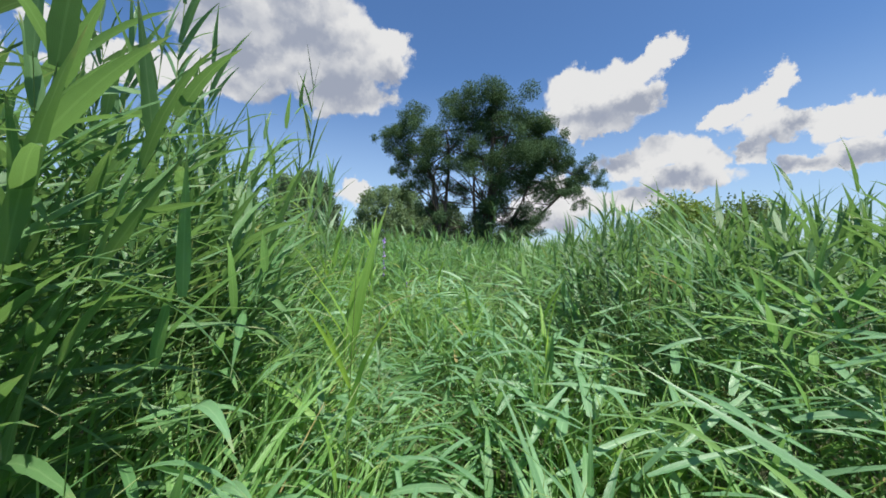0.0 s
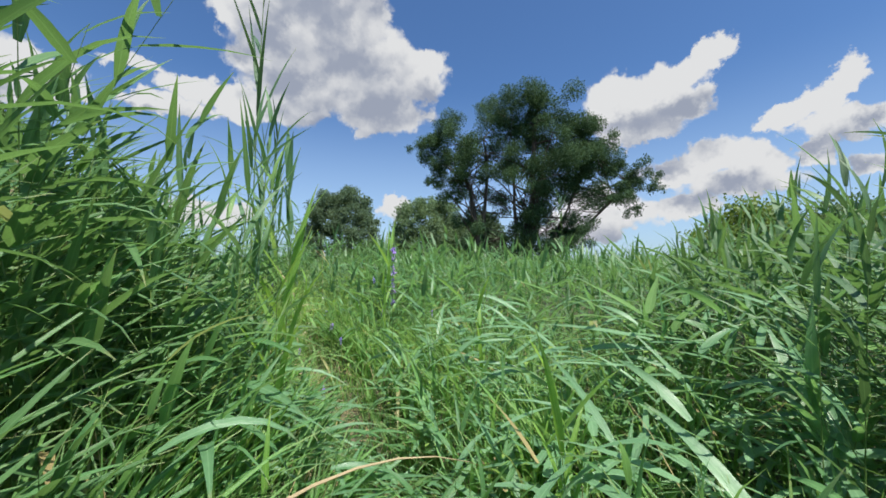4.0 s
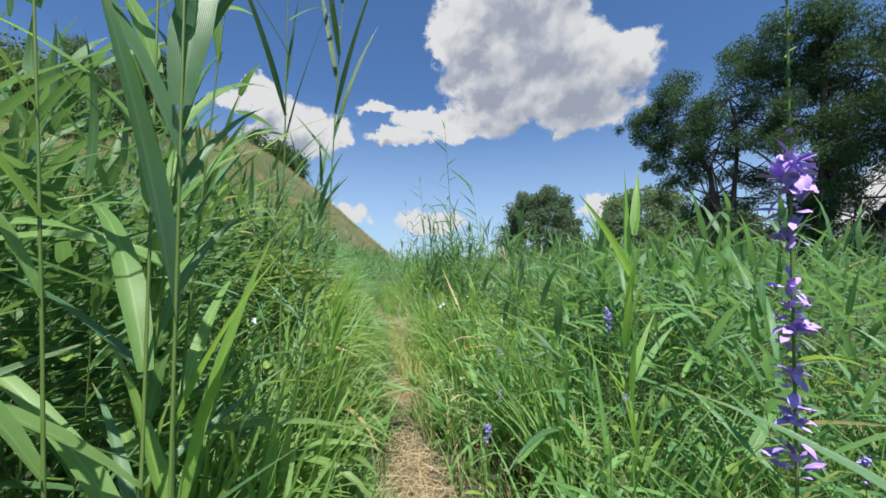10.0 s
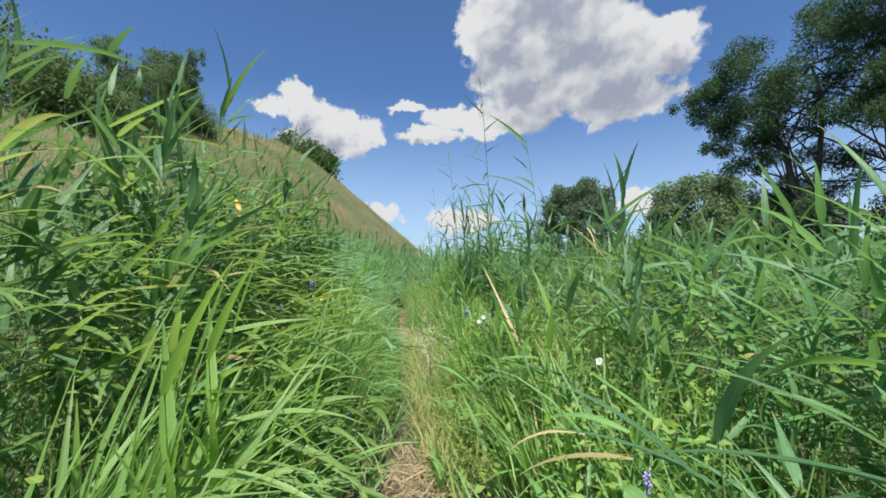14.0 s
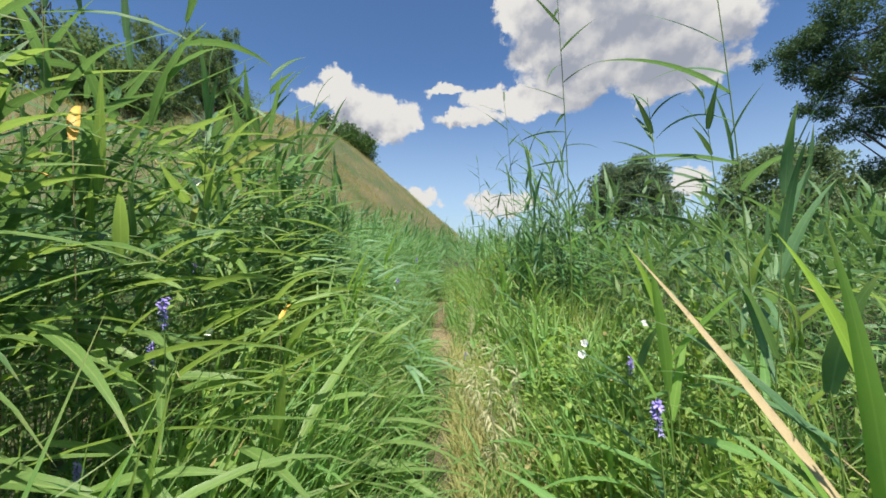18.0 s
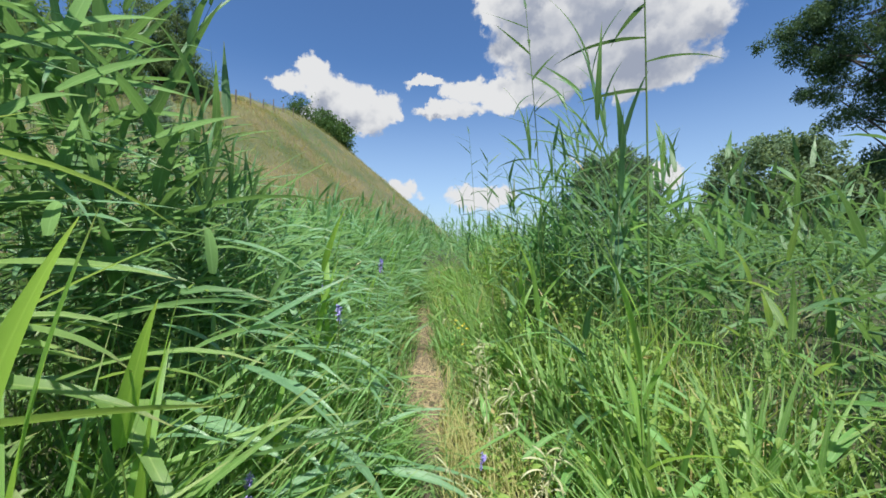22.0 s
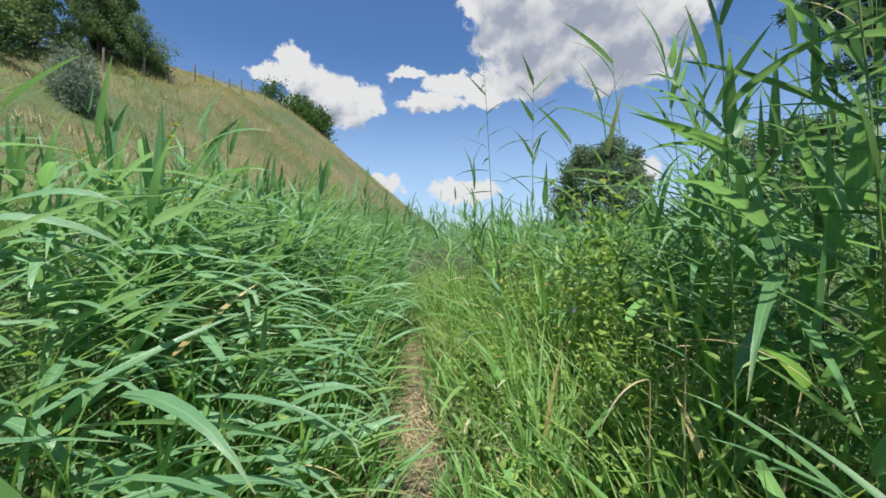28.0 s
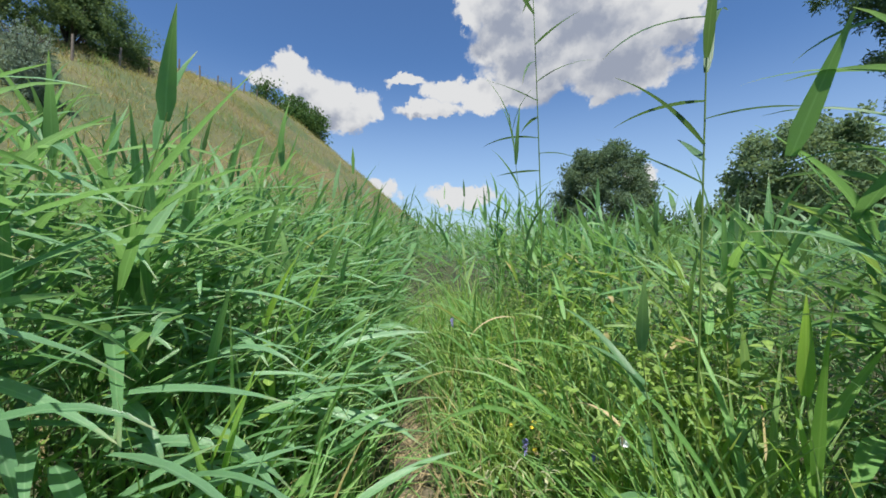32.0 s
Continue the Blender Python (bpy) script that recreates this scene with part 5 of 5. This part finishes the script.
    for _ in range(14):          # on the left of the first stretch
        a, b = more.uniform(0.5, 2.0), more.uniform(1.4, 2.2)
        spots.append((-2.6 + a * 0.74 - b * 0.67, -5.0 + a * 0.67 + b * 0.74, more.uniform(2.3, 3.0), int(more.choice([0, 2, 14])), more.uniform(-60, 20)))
    # mostly kind 14: the shade within this clump is put into its dark leaves
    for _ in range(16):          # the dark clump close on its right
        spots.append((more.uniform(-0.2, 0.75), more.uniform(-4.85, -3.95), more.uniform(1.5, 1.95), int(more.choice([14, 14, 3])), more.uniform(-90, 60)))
    # dark leaf colour again stands in for the stand's own shade
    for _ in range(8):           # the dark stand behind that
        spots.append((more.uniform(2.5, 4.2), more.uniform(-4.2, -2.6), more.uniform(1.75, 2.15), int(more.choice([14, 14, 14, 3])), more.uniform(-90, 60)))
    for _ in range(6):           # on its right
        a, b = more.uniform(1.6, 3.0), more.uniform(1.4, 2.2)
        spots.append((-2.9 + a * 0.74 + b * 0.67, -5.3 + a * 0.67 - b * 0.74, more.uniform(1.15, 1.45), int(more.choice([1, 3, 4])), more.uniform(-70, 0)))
    for y in np.arange(-4.2, 11.6, 0.7):      # low broad-leaved ones close to the path
        mid = float(np.interp(y, TRAIL_Y, TRAIL_X))
        spots.append((mid - more.uniform(0.5, 0.62), y + more.uniform(-0.2, 0.2), more.uniform(0.78, 1.0), int(more.choice([6, 7])), more.uniform(-45, 15)))
    for y in np.arange(-1.6, 12.0, 0.62):     # short ones on both banks
        mid = float(np.interp(y, TRAIL_Y, TRAIL_X))
        spots.append((mid - more.uniform(0.72, 1.0), y + more.uniform(-0.2, 0.2), more.uniform(1.05, 1.35), int(more.choice([6, 7])), more.uniform(-35, 25)))
        if more.uniform() < 0.6:
            spots.append((mid + more.uniform(0.75, 1.1), y + more.uniform(-0.2, 0.2), more.uniform(0.9, 1.25), 8, more.uniform(-35, 35)))
    for y in np.arange(-5.2, 11.8, 0.42):     # young shoots
        mid = float(np.interp(y, TRAIL_Y, TRAIL_X))
        low = 0.72 if 7.3 < y < 10.5 else 1.0
        spots.append((mid - more.uniform(0.48, 0.75), y + more.uniform(-0.25, 0.25), low * more.uniform(0.8, 1.05), int(more.choice([10, 11])), more.uniform(-60, 20)))
        if more.uniform() < 0.65 and not 9.5 < y < 10.3:
            spots.append((mid + more.uniform(0.75, 1.2), y + more.uniform(-0.2, 0.2), more.uniform(0.65, 0.95), int(more.choice([10, 11])), more.uniform(90, 260)))
    for _ in range(16):          # plumed tops where the trail runs into the far reeds
        spots.append((more.uniform(-2.5, 4.5), more.uniform(15.5, 22), more.uniform(2.15, 2.55), 5, more.uniform(0, 360)))
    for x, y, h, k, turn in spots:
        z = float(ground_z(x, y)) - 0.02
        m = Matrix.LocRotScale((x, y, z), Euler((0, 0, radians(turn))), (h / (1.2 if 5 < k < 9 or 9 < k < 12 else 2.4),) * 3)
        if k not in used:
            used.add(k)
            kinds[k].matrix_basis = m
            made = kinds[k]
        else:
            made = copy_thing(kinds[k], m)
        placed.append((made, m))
    # no leaf hangs into the walker's way
    for made, m in placed:
        for leaf in list(made.children):
            if not leaf.name.startswith("leaf"):
                continue
            pts = np.empty(len(leaf.data.vertices) * 3, np.float32)
            leaf.data.vertices.foreach_get("co", pts)
            pts = pts.reshape(-1, 3) @ np.array(m.to_3x3()).T + np.array(m.translation)
            d, y = trail(pts[:, 0], pts[:, 1])
            d = np.abs(d)
            if ((((d < 0.28) & (pts[:, 2] > 0.95)) | ((d < 0.13) & (pts[:, 2] > 0.52))) & (pts[:, 2] < 2.3) & (y < 11)).any():
                bpy.data.objects.remove(leaf)


tall_reeds()


def sedge_tuft(count, rise, spread, sag=0.75):
    """One tuft of long broad blades, all sweeping over to one side."""
    top = thing("sedge_tuft", "large tuft of long broad bright green sedge blades", "grass", "sedge tufts beside the path")
    for _ in range(count):
        base = np.array([[rng.normal(0, 0.07), rng.normal(0, 0.07), 0.0]])
        v, f, u = blades(base, rng.normal(0.0, spread, 1), np.clip(rng.normal(rise, 0.16, 1), 0.5, 1.5), np.abs(rng.normal(sag, 0.35, 1)), rng.uniform(0.7, 1.08, 1), rng.uniform(0.024, 0.042, 1), 9, 2, SHAPE_REED, 0.3)
        part("blade", mesh_of("blade", v, f, SEDGE_ONE, u), top)
    line = np.array([[[rng.normal(0, 0.02), rng.normal(0, 0.02), 0.0], [0.02, 0.0, 0.12]] for _ in range(9)])
    v, f, u = rods(line, np.tile(np.array([[0.012, 0.007]]), (9, 1)), 5)
    part("leaf_base", mesh_of("leaf_base", v, f, STEM, u), top, "pale bundled leaf bases")
    return top


def sedge_tufts():
    kinds = [sedge_tuft(30, 0.98, 0.45), sedge_tuft(26, 1.32, 0.8), sedge_tuft(13, 1.10, 0.55, 0.60)]
    first = dict(enumerate(kinds))
    for x, y, size, kind, turn in TUFTS:
        m = Matrix.LocRotScale((x, y, float(ground_z(x, y)) - 0.02), Euler((0, 0, radians(turn))), (size,) * 3)
        if kind in first:
            made = first.pop(kind)
            made.matrix_basis = m
        else:
            made = copy_thing(kinds[kind], m)
        for blade in list(made.children):
            if not blade.name.startswith("blade"):
                continue
            pts = np.empty(len(blade.data.vertices) * 3, np.float32)
            blade.data.vertices.foreach_get("co", pts)
            own = made.matrix_basis
            pts = pts.reshape(-1, 3) @ np.array(own.to_3x3()).T + np.array(own.translation)
            d = trail(pts[:, 0], pts[:, 1])[0] * np.sign(trail(np.array([x]), np.array([y]))[0])
            if (((d < 0.18) & (pts[:, 2] > 0.40)) | ((d < 0.25) & (pts[:, 2] > 0.85))).any():
                bpy.data.objects.remove(blade)


sedge_tufts()
rng = np.random.default_rng(99)


# ---------------------------------------------------------------- herbs and flowers
def herbs():
    """Broad-leaved undergrowth and bindweed on the right bank."""
    pieces = []
    for lo, hi, x0, x1, per in ((-3.5, 1.0, 0.3, 2.2, 100), (1.5, 3.4, 0.3, 2.2, 480), (3.4, 8.2, 0.28, 1.5, 560), (8.2, 12.5, 0.3, 1.6, 420), (-1.0, 11.0, -1.6, -0.5, 150)):
        x, y = scatter(x0, x1, lo, hi, per)
        x = x + np.interp(y, TRAIL_Y, TRAIL_X)
        n = len(x)
        keep = wave_noise(x, y, 0.8, 41) > -0.15
        x, y = x[keep], y[keep]
        n = len(x)
        z = ground_z(x, y) + np.minimum(plant_height(x, y), 1.3) * rng.uniform(0.25, 0.92, n)
        base = np.stack([x, y, z], -1)
        az, rise, droop = rng.uniform(0, 6.28, n), rng.normal(0.25, 0.4, n), rng.normal(0.5, 0.3, n)
        size = rng.uniform(0.03, 0.075, n)
        pieces.append(blades(base, az, rise, droop, size, size * rng.uniform(0.4, 0.75, n), 4, 2, SHAPE_HEART, 0.2))
    stuff("herbs", pieces, HERB, "leafy light green herbs and bindweed among the grass", "herbs")


herbs()


def petals(centre, count, size, wide, rise=0.3, droop=0.6):
    n = count
    base = np.repeat(np.array([centre], float), n, 0)
    return blades(base, np.arange(n) * 6.283 / n + rng.uniform(0, 6), np.full(n, rise) + rng.normal(0, 0.1, n), np.full(n, droop), np.full(n, size) * rng.uniform(0.85, 1.15, n), np.full(n, wide), 3, 1, SHAPE_OVAL, 0.2)


def merged(pieces):
    verts, faces, uvs, off = [], [], [], 0
    for v, f, u in pieces:
        verts.append(v), faces.append(f + off), uvs.append(u)
        off += len(v)
    return np.concatenate(verts), np.concatenate(faces), np.concatenate(uvs)


def flower_spike(x, y, low, high, whorls, mat, name, label, size=0.02, tip=0.0):
    """An upright flower stalk with rings of small blossoms and paired leaves."""
    z = float(ground_z(x, y))
    top = thing(name, label, "flower")
    top.location = (x, y, z)
    lean = rng.normal(0, 0.03, 2)
    line = stem_line(np.zeros(1), np.zeros(1), np.zeros(1), np.array([high + tip - z]), lean[:1], lean[1:], 7)
    v, f, u = rods(line, np.linspace(0.004, 0.0015, 7)[None], 6)
    part("stem", mesh_of("stem", v, f, STEM, u), top)
    at = lambda q: [np.interp(q, np.linspace(0, 1, 7), line[0, :, a]) for a in range(3)]
    for i in range(8):
        q = 0.15 + 0.6 * i / 8
        v, f, u = blades(np.array([at(q)]), np.array([i * 1.57 + rng.normal(0, 0.2)]), np.array([0.5]), np.array([0.7]), np.array([0.10]), np.array([0.022]), 4, 2, SHAPE_OVAL)
        part("leaf", mesh_of("leaf", v, f, HERB, u), top)
    if tip:
        m = 70
        q = 1 - rng.uniform(0, 1, m) * tip / (high + tip - z)
        base = np.array([at(k) for k in q])
        a = rng.uniform(0, 6.28, m)
        v, f, u = blades(base, a, rng.uniform(0.2, 1.2, m), np.zeros(m), rng.uniform(0.008, 0.018, m), rng.uniform(0.004, 0.008, m), 2, 1, SHAPE_OVAL, 0.3)
        part("bud_spike", mesh_of("bud_spike", v, f, STEM, u), top, "green unopened buds above the blossoms")
    for i in range(whorls):
        zz = low + (high - low) * (i + 0.5 + (rng.uniform(-0.3, 0.3) if whorls > 4 else 0)) / whorls - z
        big = rng.uniform(0.75, 1.1) if i < whorls - 1 else 1.25
        q = zz / (high + tip - z)
        c = np.array(at(q))
        m = int(rng.integers(18, 32)) if i < whorls - 1 else 60
        a, out = rng.uniform(0, 6.28, m), rng.uniform(0.05, 0.5, m) * size * big
        at_ring = c[None] + np.stack([np.cos(a) * out, np.sin(a) * out, rng.normal(0, size * (0.55 if i < whorls - 1 else 1.0), m)], -1)
        long = size * rng.uniform(0.7, 1.3, m) * big
        v, f, u = blades(at_ring, a + rng.normal(0, 0.7, m), rng.uniform(-0.7, 1.3, m), rng.uniform(-0.4, 0.9, m), long, long * rng.uniform(0.35, 0.6, m), 3, 1, SHAPE_OVAL, 0.3)
        part("flower_whorl", mesh_of("flower_whorl", v, f, mat, u), top, "small crowded violet blossoms")
    return top


flower_spike(0.33, -1.04, 1.02, 1.54, 8, PURPLE, "loosestrife", "tall purple loosestrife spike in flower beside the path", 0.022, 0.34)
for x, y, h in ((0.24, 0.13, 0.70), (0.65, 1.02, 0.55), (0.18, -0.31, 0.60), (-0.60, 3.41, 1.27), (0.56, 3.28, 1.06), (-0.40, 6.25, 1.10), (0.60, -0.25, 1.24), (-0.42, -0.57, 0.62), (-0.41, -1.22, 0.44), (-0.30, 6.42, 1.31), (-0.30, 3.0, 0.45), (0.88, 1.78, 0.65), (2.3, 1.93, 0.9),
                (-1.7, 5.0, 1.3), (-0.75, 7.6, 1.05), (-0.55, 6.9, 0.7), (0.4, 12.6, 0.75), (1.4, 10.7, 0.75), (-0.5, 12.2, 0.7), (0.9, 4.2, 0.9), (-1.0, 3.9, 1.05), (-0.95, 3.5, 0.8), (0.25, 6.3, 0.35), (-0.5, 5.6, 0.7), (0.9, 0.1, 0.8), (1.2, -0.6, 0.85), (0.55, 11.2, 0.45), (0.75, 11.0, 0.5)):
    flower_spike(x, y, h - 0.07, h, 3, BLUE, "blue_flower", "small blue-violet wild flower among the grass", 0.010)


def dry_herb(x, y, high):
    """A dried pale stalk with curled narrow leaves."""
    top = thing("dry_herb", "pale dried herb stalk with curled withered leaves", "dry plant", "dried stalks beside the path")
    z = float(ground_z(x, y))
    top.location = (x, y, z)
    for s in range(3):
        e = np.array([rng.normal(0, 0.10), rng.normal(0, 0.08), high * rng.uniform(0.75, 1.0)])
        line = limb_line((0, 0, 0), e / np.linalg.norm(e), np.linalg.norm(e), 0.10, 8)
        v, f, u = rods(line[None], np.linspace(0.004, 0.0018, 8)[None], 5)
        part("stalk", mesh_of("stalk", v, f, DRY_HERB, u), top)
        m = 34
        base = line[rng.integers(1, 8, m)] + rng.normal(0, 0.008, (m, 3))
        v, f, u = blades(base, rng.uniform(0, 6.28, m), rng.normal(0.4, 0.5, m), rng.normal(1.9, 0.7, m), rng.uniform(0.05, 0.13, m), rng.uniform(0.004, 0.011, m), 6, 1, SHAPE_OVAL, 0.5)
        part("withered_leaves", mesh_of("withered_leaves", v, f, DRY_HERB, u), top)


for spot in ((0.36, 7.25, 0.85), (0.43, 6.7, 0.75), (0.32, 5.65, 0.55), (0.34, 5.2, 0.5), (0.52, 5.0, 0.45), (0.46, 6.05, 0.6), (0.33, 4.62, 0.9), (0.62, 5.4, 0.55), (0.42, 10.9, 0.5), (0.50, 9.6, 0.55), (0.55, 1.35, 0.6)):
    dry_herb(*spot)


def bindweed_clump(x, y, high, wide, count):
    """A climbing tangle: thin twining stems and many soft light leaves."""
    top = thing("bindweed_clump", "climbing tangle of soft light green bindweed leaves", "climbing plant", "bindweed tangles on the bank")
    z = float(ground_z(x, y))
    top.location = (x, y, z)
    spots = []
    for _ in range(7):
        e = np.array([rng.normal(0, wide * 0.45), rng.normal(0, wide * 0.45), high * rng.uniform(0.65, 1.0)])
        k = np.linspace(0, 1, 9)
        line = np.array([0, 0, 0.0])[None] + e[None] * k[:, None] ** np.array([[0.8, 0.8, 1.0]])
        line[:, 0] += 0.03 * np.sin(k * 17 + rng.uniform(0, 6))
        line[:, 1] += 0.03 * np.cos(k * 17 + rng.uniform(0, 6))
        v, f, u = rods(line[None], np.full((1, 9), 0.0018), 4)
        part("stem", mesh_of("stem", v, f, STEM, u), top)
        spots.append(line[2:])
    spots = np.concatenate(spots)
    base = spots[rng.integers(0, len(spots), count)] + rng.normal(0, 0.05, (count, 3))
    size = rng.uniform(0.032, 0.068, count)
    v, f, u = blades(base, rng.uniform(0, 6.28, count), rng.normal(0.2, 0.6, count), rng.normal(0.9, 0.5, count), size, size * rng.uniform(0.55, 0.85, count), 5, 2, SHAPE_HEART, 0.35)
    part("leaves", mesh_of("leaves", v, f, HERB, u), top)


for x, y, high, wide, count in ((1.30, 9.95, 1.75, 0.30, 700), (1.05, 11.15, 1.10, 0.30, 320), (1.25, 4.85, 1.05, 0.32, 300), (1.55, 4.75, 1.45, 0.20, 240), (0.95, 5.6, 0.70, 0.35, 260), (1.30, 6.7, 0.85, 0.35, 280), (0.85, 7.4, 0.60, 0.30, 200),
                                (1.15, 9.3, 0.80, 0.30, 240), (0.80, 10.2, 0.60, 0.30, 200), (0.95, 3.3, 0.65, 0.30, 220), (1.2, 12.2, 0.9, 0.35, 260), (1.5, 10.0, 1.0, 0.3, 240), (0.75, 4.2, 0.5, 0.3, 180)):
    bindweed_clump(x, y, high, wide, count)


def bindweed(x, y, z, tilt, turn):
    top = thing("bindweed_flower", "open white bindweed trumpet flower among green leaves", "flower", "white bindweed flowers")
    a = np.linspace(0, 2 * math.pi, 21)[:-1]
    rows = []
    for r, h in ((0.003, 0.0), (0.006, 0.016), (0.011, 0.026), (0.020, 0.034), (0.026, 0.037)):
        w = r * (1 + 0.08 * np.cos(a * 5))
        rows.append(np.stack([np.cos(a) * w, np.sin(a) * w, np.full(20, h) - 0.003 * np.cos(a * 5) * (r > 0.02)], -1))
    v = np.concatenate(rows)
    i, j = np.meshgrid(np.arange(4), np.arange(20), indexing="ij")
    p, q = (i * 20 + j).ravel(), (i * 20 + (j + 1) % 20).ravel()
    part("petal", mesh_of("petal", v, np.stack([p, q, q + 20, p + 20], -1), WHITE), top)
    ground = float(ground_z(x, y))
    top.matrix_basis = pose(x, y, z, tilt, 0, turn)
    inv = top.matrix_basis.to_3x3().inverted()
    low = inv @ Vector((0.03, 0.02, ground - z))
    mid = inv @ Vector((0.03, -0.01, (ground - z) * 0.5))
    line = np.array([list(low), list(mid), [0, 0, -0.02], [0, 0, 0.001]])
    v, f, u = rods(line[None], np.full((1, 4), 0.0013), 5)
    part("stem", mesh_of("stem", v, f, STEM, u), top)


for x, y, z, tilt, turn in ((1.33, 2.89, 0.75, 60, -10), (-1.15, 1.74, 0.95, 50, 30), (-1.2, 4.5, 0.95, 55, 40), (1.03, 5.10, 0.74, 60, 0), (-1.39, 4.72, 1.78, 65, 20),
                            (-1.25, -1.6, 0.8, 50, -30), (0.94, 11.08, 0.48, 40, 10), (0.95, 4.9, 0.72, 60, -20), (1.5, 5.2, 0.85, 50, 10), (1.9, 2.6, 0.62, 60, -30)):
    bindweed(x, y, z, tilt, turn)


def yellow_flower(x, y, h):
    top = thing("yellow_flower", "low bunch of small bright yellow flowers", "flower", "yellow flowers by the path")
    z = float(ground_z(x, y))
    top.location = (x, y, z)
    for _ in range(4):
        e = np.array([rng.normal(0, 0.04), rng.normal(0, 0.04), h * rng.uniform(0.7, 1.05)])
        line = np.linspace(np.array([0, 0, 0]), e, 4)
        v, f, u = rods(line[None], np.full((1, 4), 0.0014), 4)
        part("stem", mesh_of("stem", v, f, STEM, u), top)
        v, f, u = merged([petals(e, 7, 0.015, 0.009, 0.35, 0.3), petals(e + [0, 0, 0.003], 6, 0.010, 0.007, 0.8, 0.3)])
        part("blossom", mesh_of("blossom", v, f, YELLOW, u), top)


for spot in ((0.30, 7.62, 0.77), (0.36, 7.72, 0.68), (0.62, 11.4, 0.42), (-1.2, 9.6, 1.85), (-1.3, 9.75, 1.95), (-1.5, 9.5, 1.8)):
    yellow_flower(*spot)


def dead_leaf(x, y, z, turn, rise, length, width=0.013, mat=STRAW, label="withered straw-coloured reed leaf bent over the grass", sag=1.2):
    """A withered leaf on its own thin stalk."""
    top = thing("dead_leaf", label, "dead leaf")
    g = float(ground_z(x, y))
    top.location = (x, y, g)
    line = np.array([[0.0, 0, 0], [0.01, 0.01, (z - g) * 0.5], [0, 0, z - g]])
    v, f, u = rods(line[None], np.full((1, 3), 0.0026), 5)
    part("stalk", mesh_of("stalk", v, f, STRAW, u), top)
    v, f, u = blades(np.array([[0, 0, z - g]]), np.array([radians(turn)]), np.array([rise]), np.array([sag]), np.array([length]), np.array([width]), 8, 2, SHAPE_REED, 0.5)
    part("blade", mesh_of("blade", v, f, mat, u), top)


dead_leaf(0.90, 3.22, 0.80, 100, 0.74, 0.95, 0.027, sag=0.12)
for spot in ((0.89, 8.65, 1.05, -70, 0.3, 0.4), (0.80, 8.7, 0.9, 210, 0.2, 0.35), (1.25, 9.2, 0.85, -40, 0.3, 0.45), (1.35, 9.1, 0.8, 200, 0.4, 0.4), (0.10, -4.66, 1.25, -60, -0.3, 0.5, 0.03), (0.74, 1.9, 0.75, 170, 0.2, 0.35), (0.9, 11.0, 0.6, 120, 0.5, 0.3, 0.03),
             (1.5, 3.35, 1.7, -100, -0.4, 0.45), (-0.55, 8.9, 0.55, 0, 0.2, 0.35), (-0.7, 8.6, 0.5, 40, 0.5, 0.3), (0.7, 11.9, 0.9, 200, 0.2, 0.4), (-1.6, -3.5, 1.0, -20, 0.6, 0.5)):
    dead_leaf(*spot)
for spot in ((-1.40, 3.98, 1.83, 127, 1.25, 0.30, 0.043), (-1.56, 3.86, 1.67, 10, 0.25, 0.29, 0.022), (-0.78, 4.43, 1.02, 80, 1.1, 0.16, 0.03)):
    dead_leaf(*spot, mat=ORANGE, label="bright orange withered reed leaf on its stem")
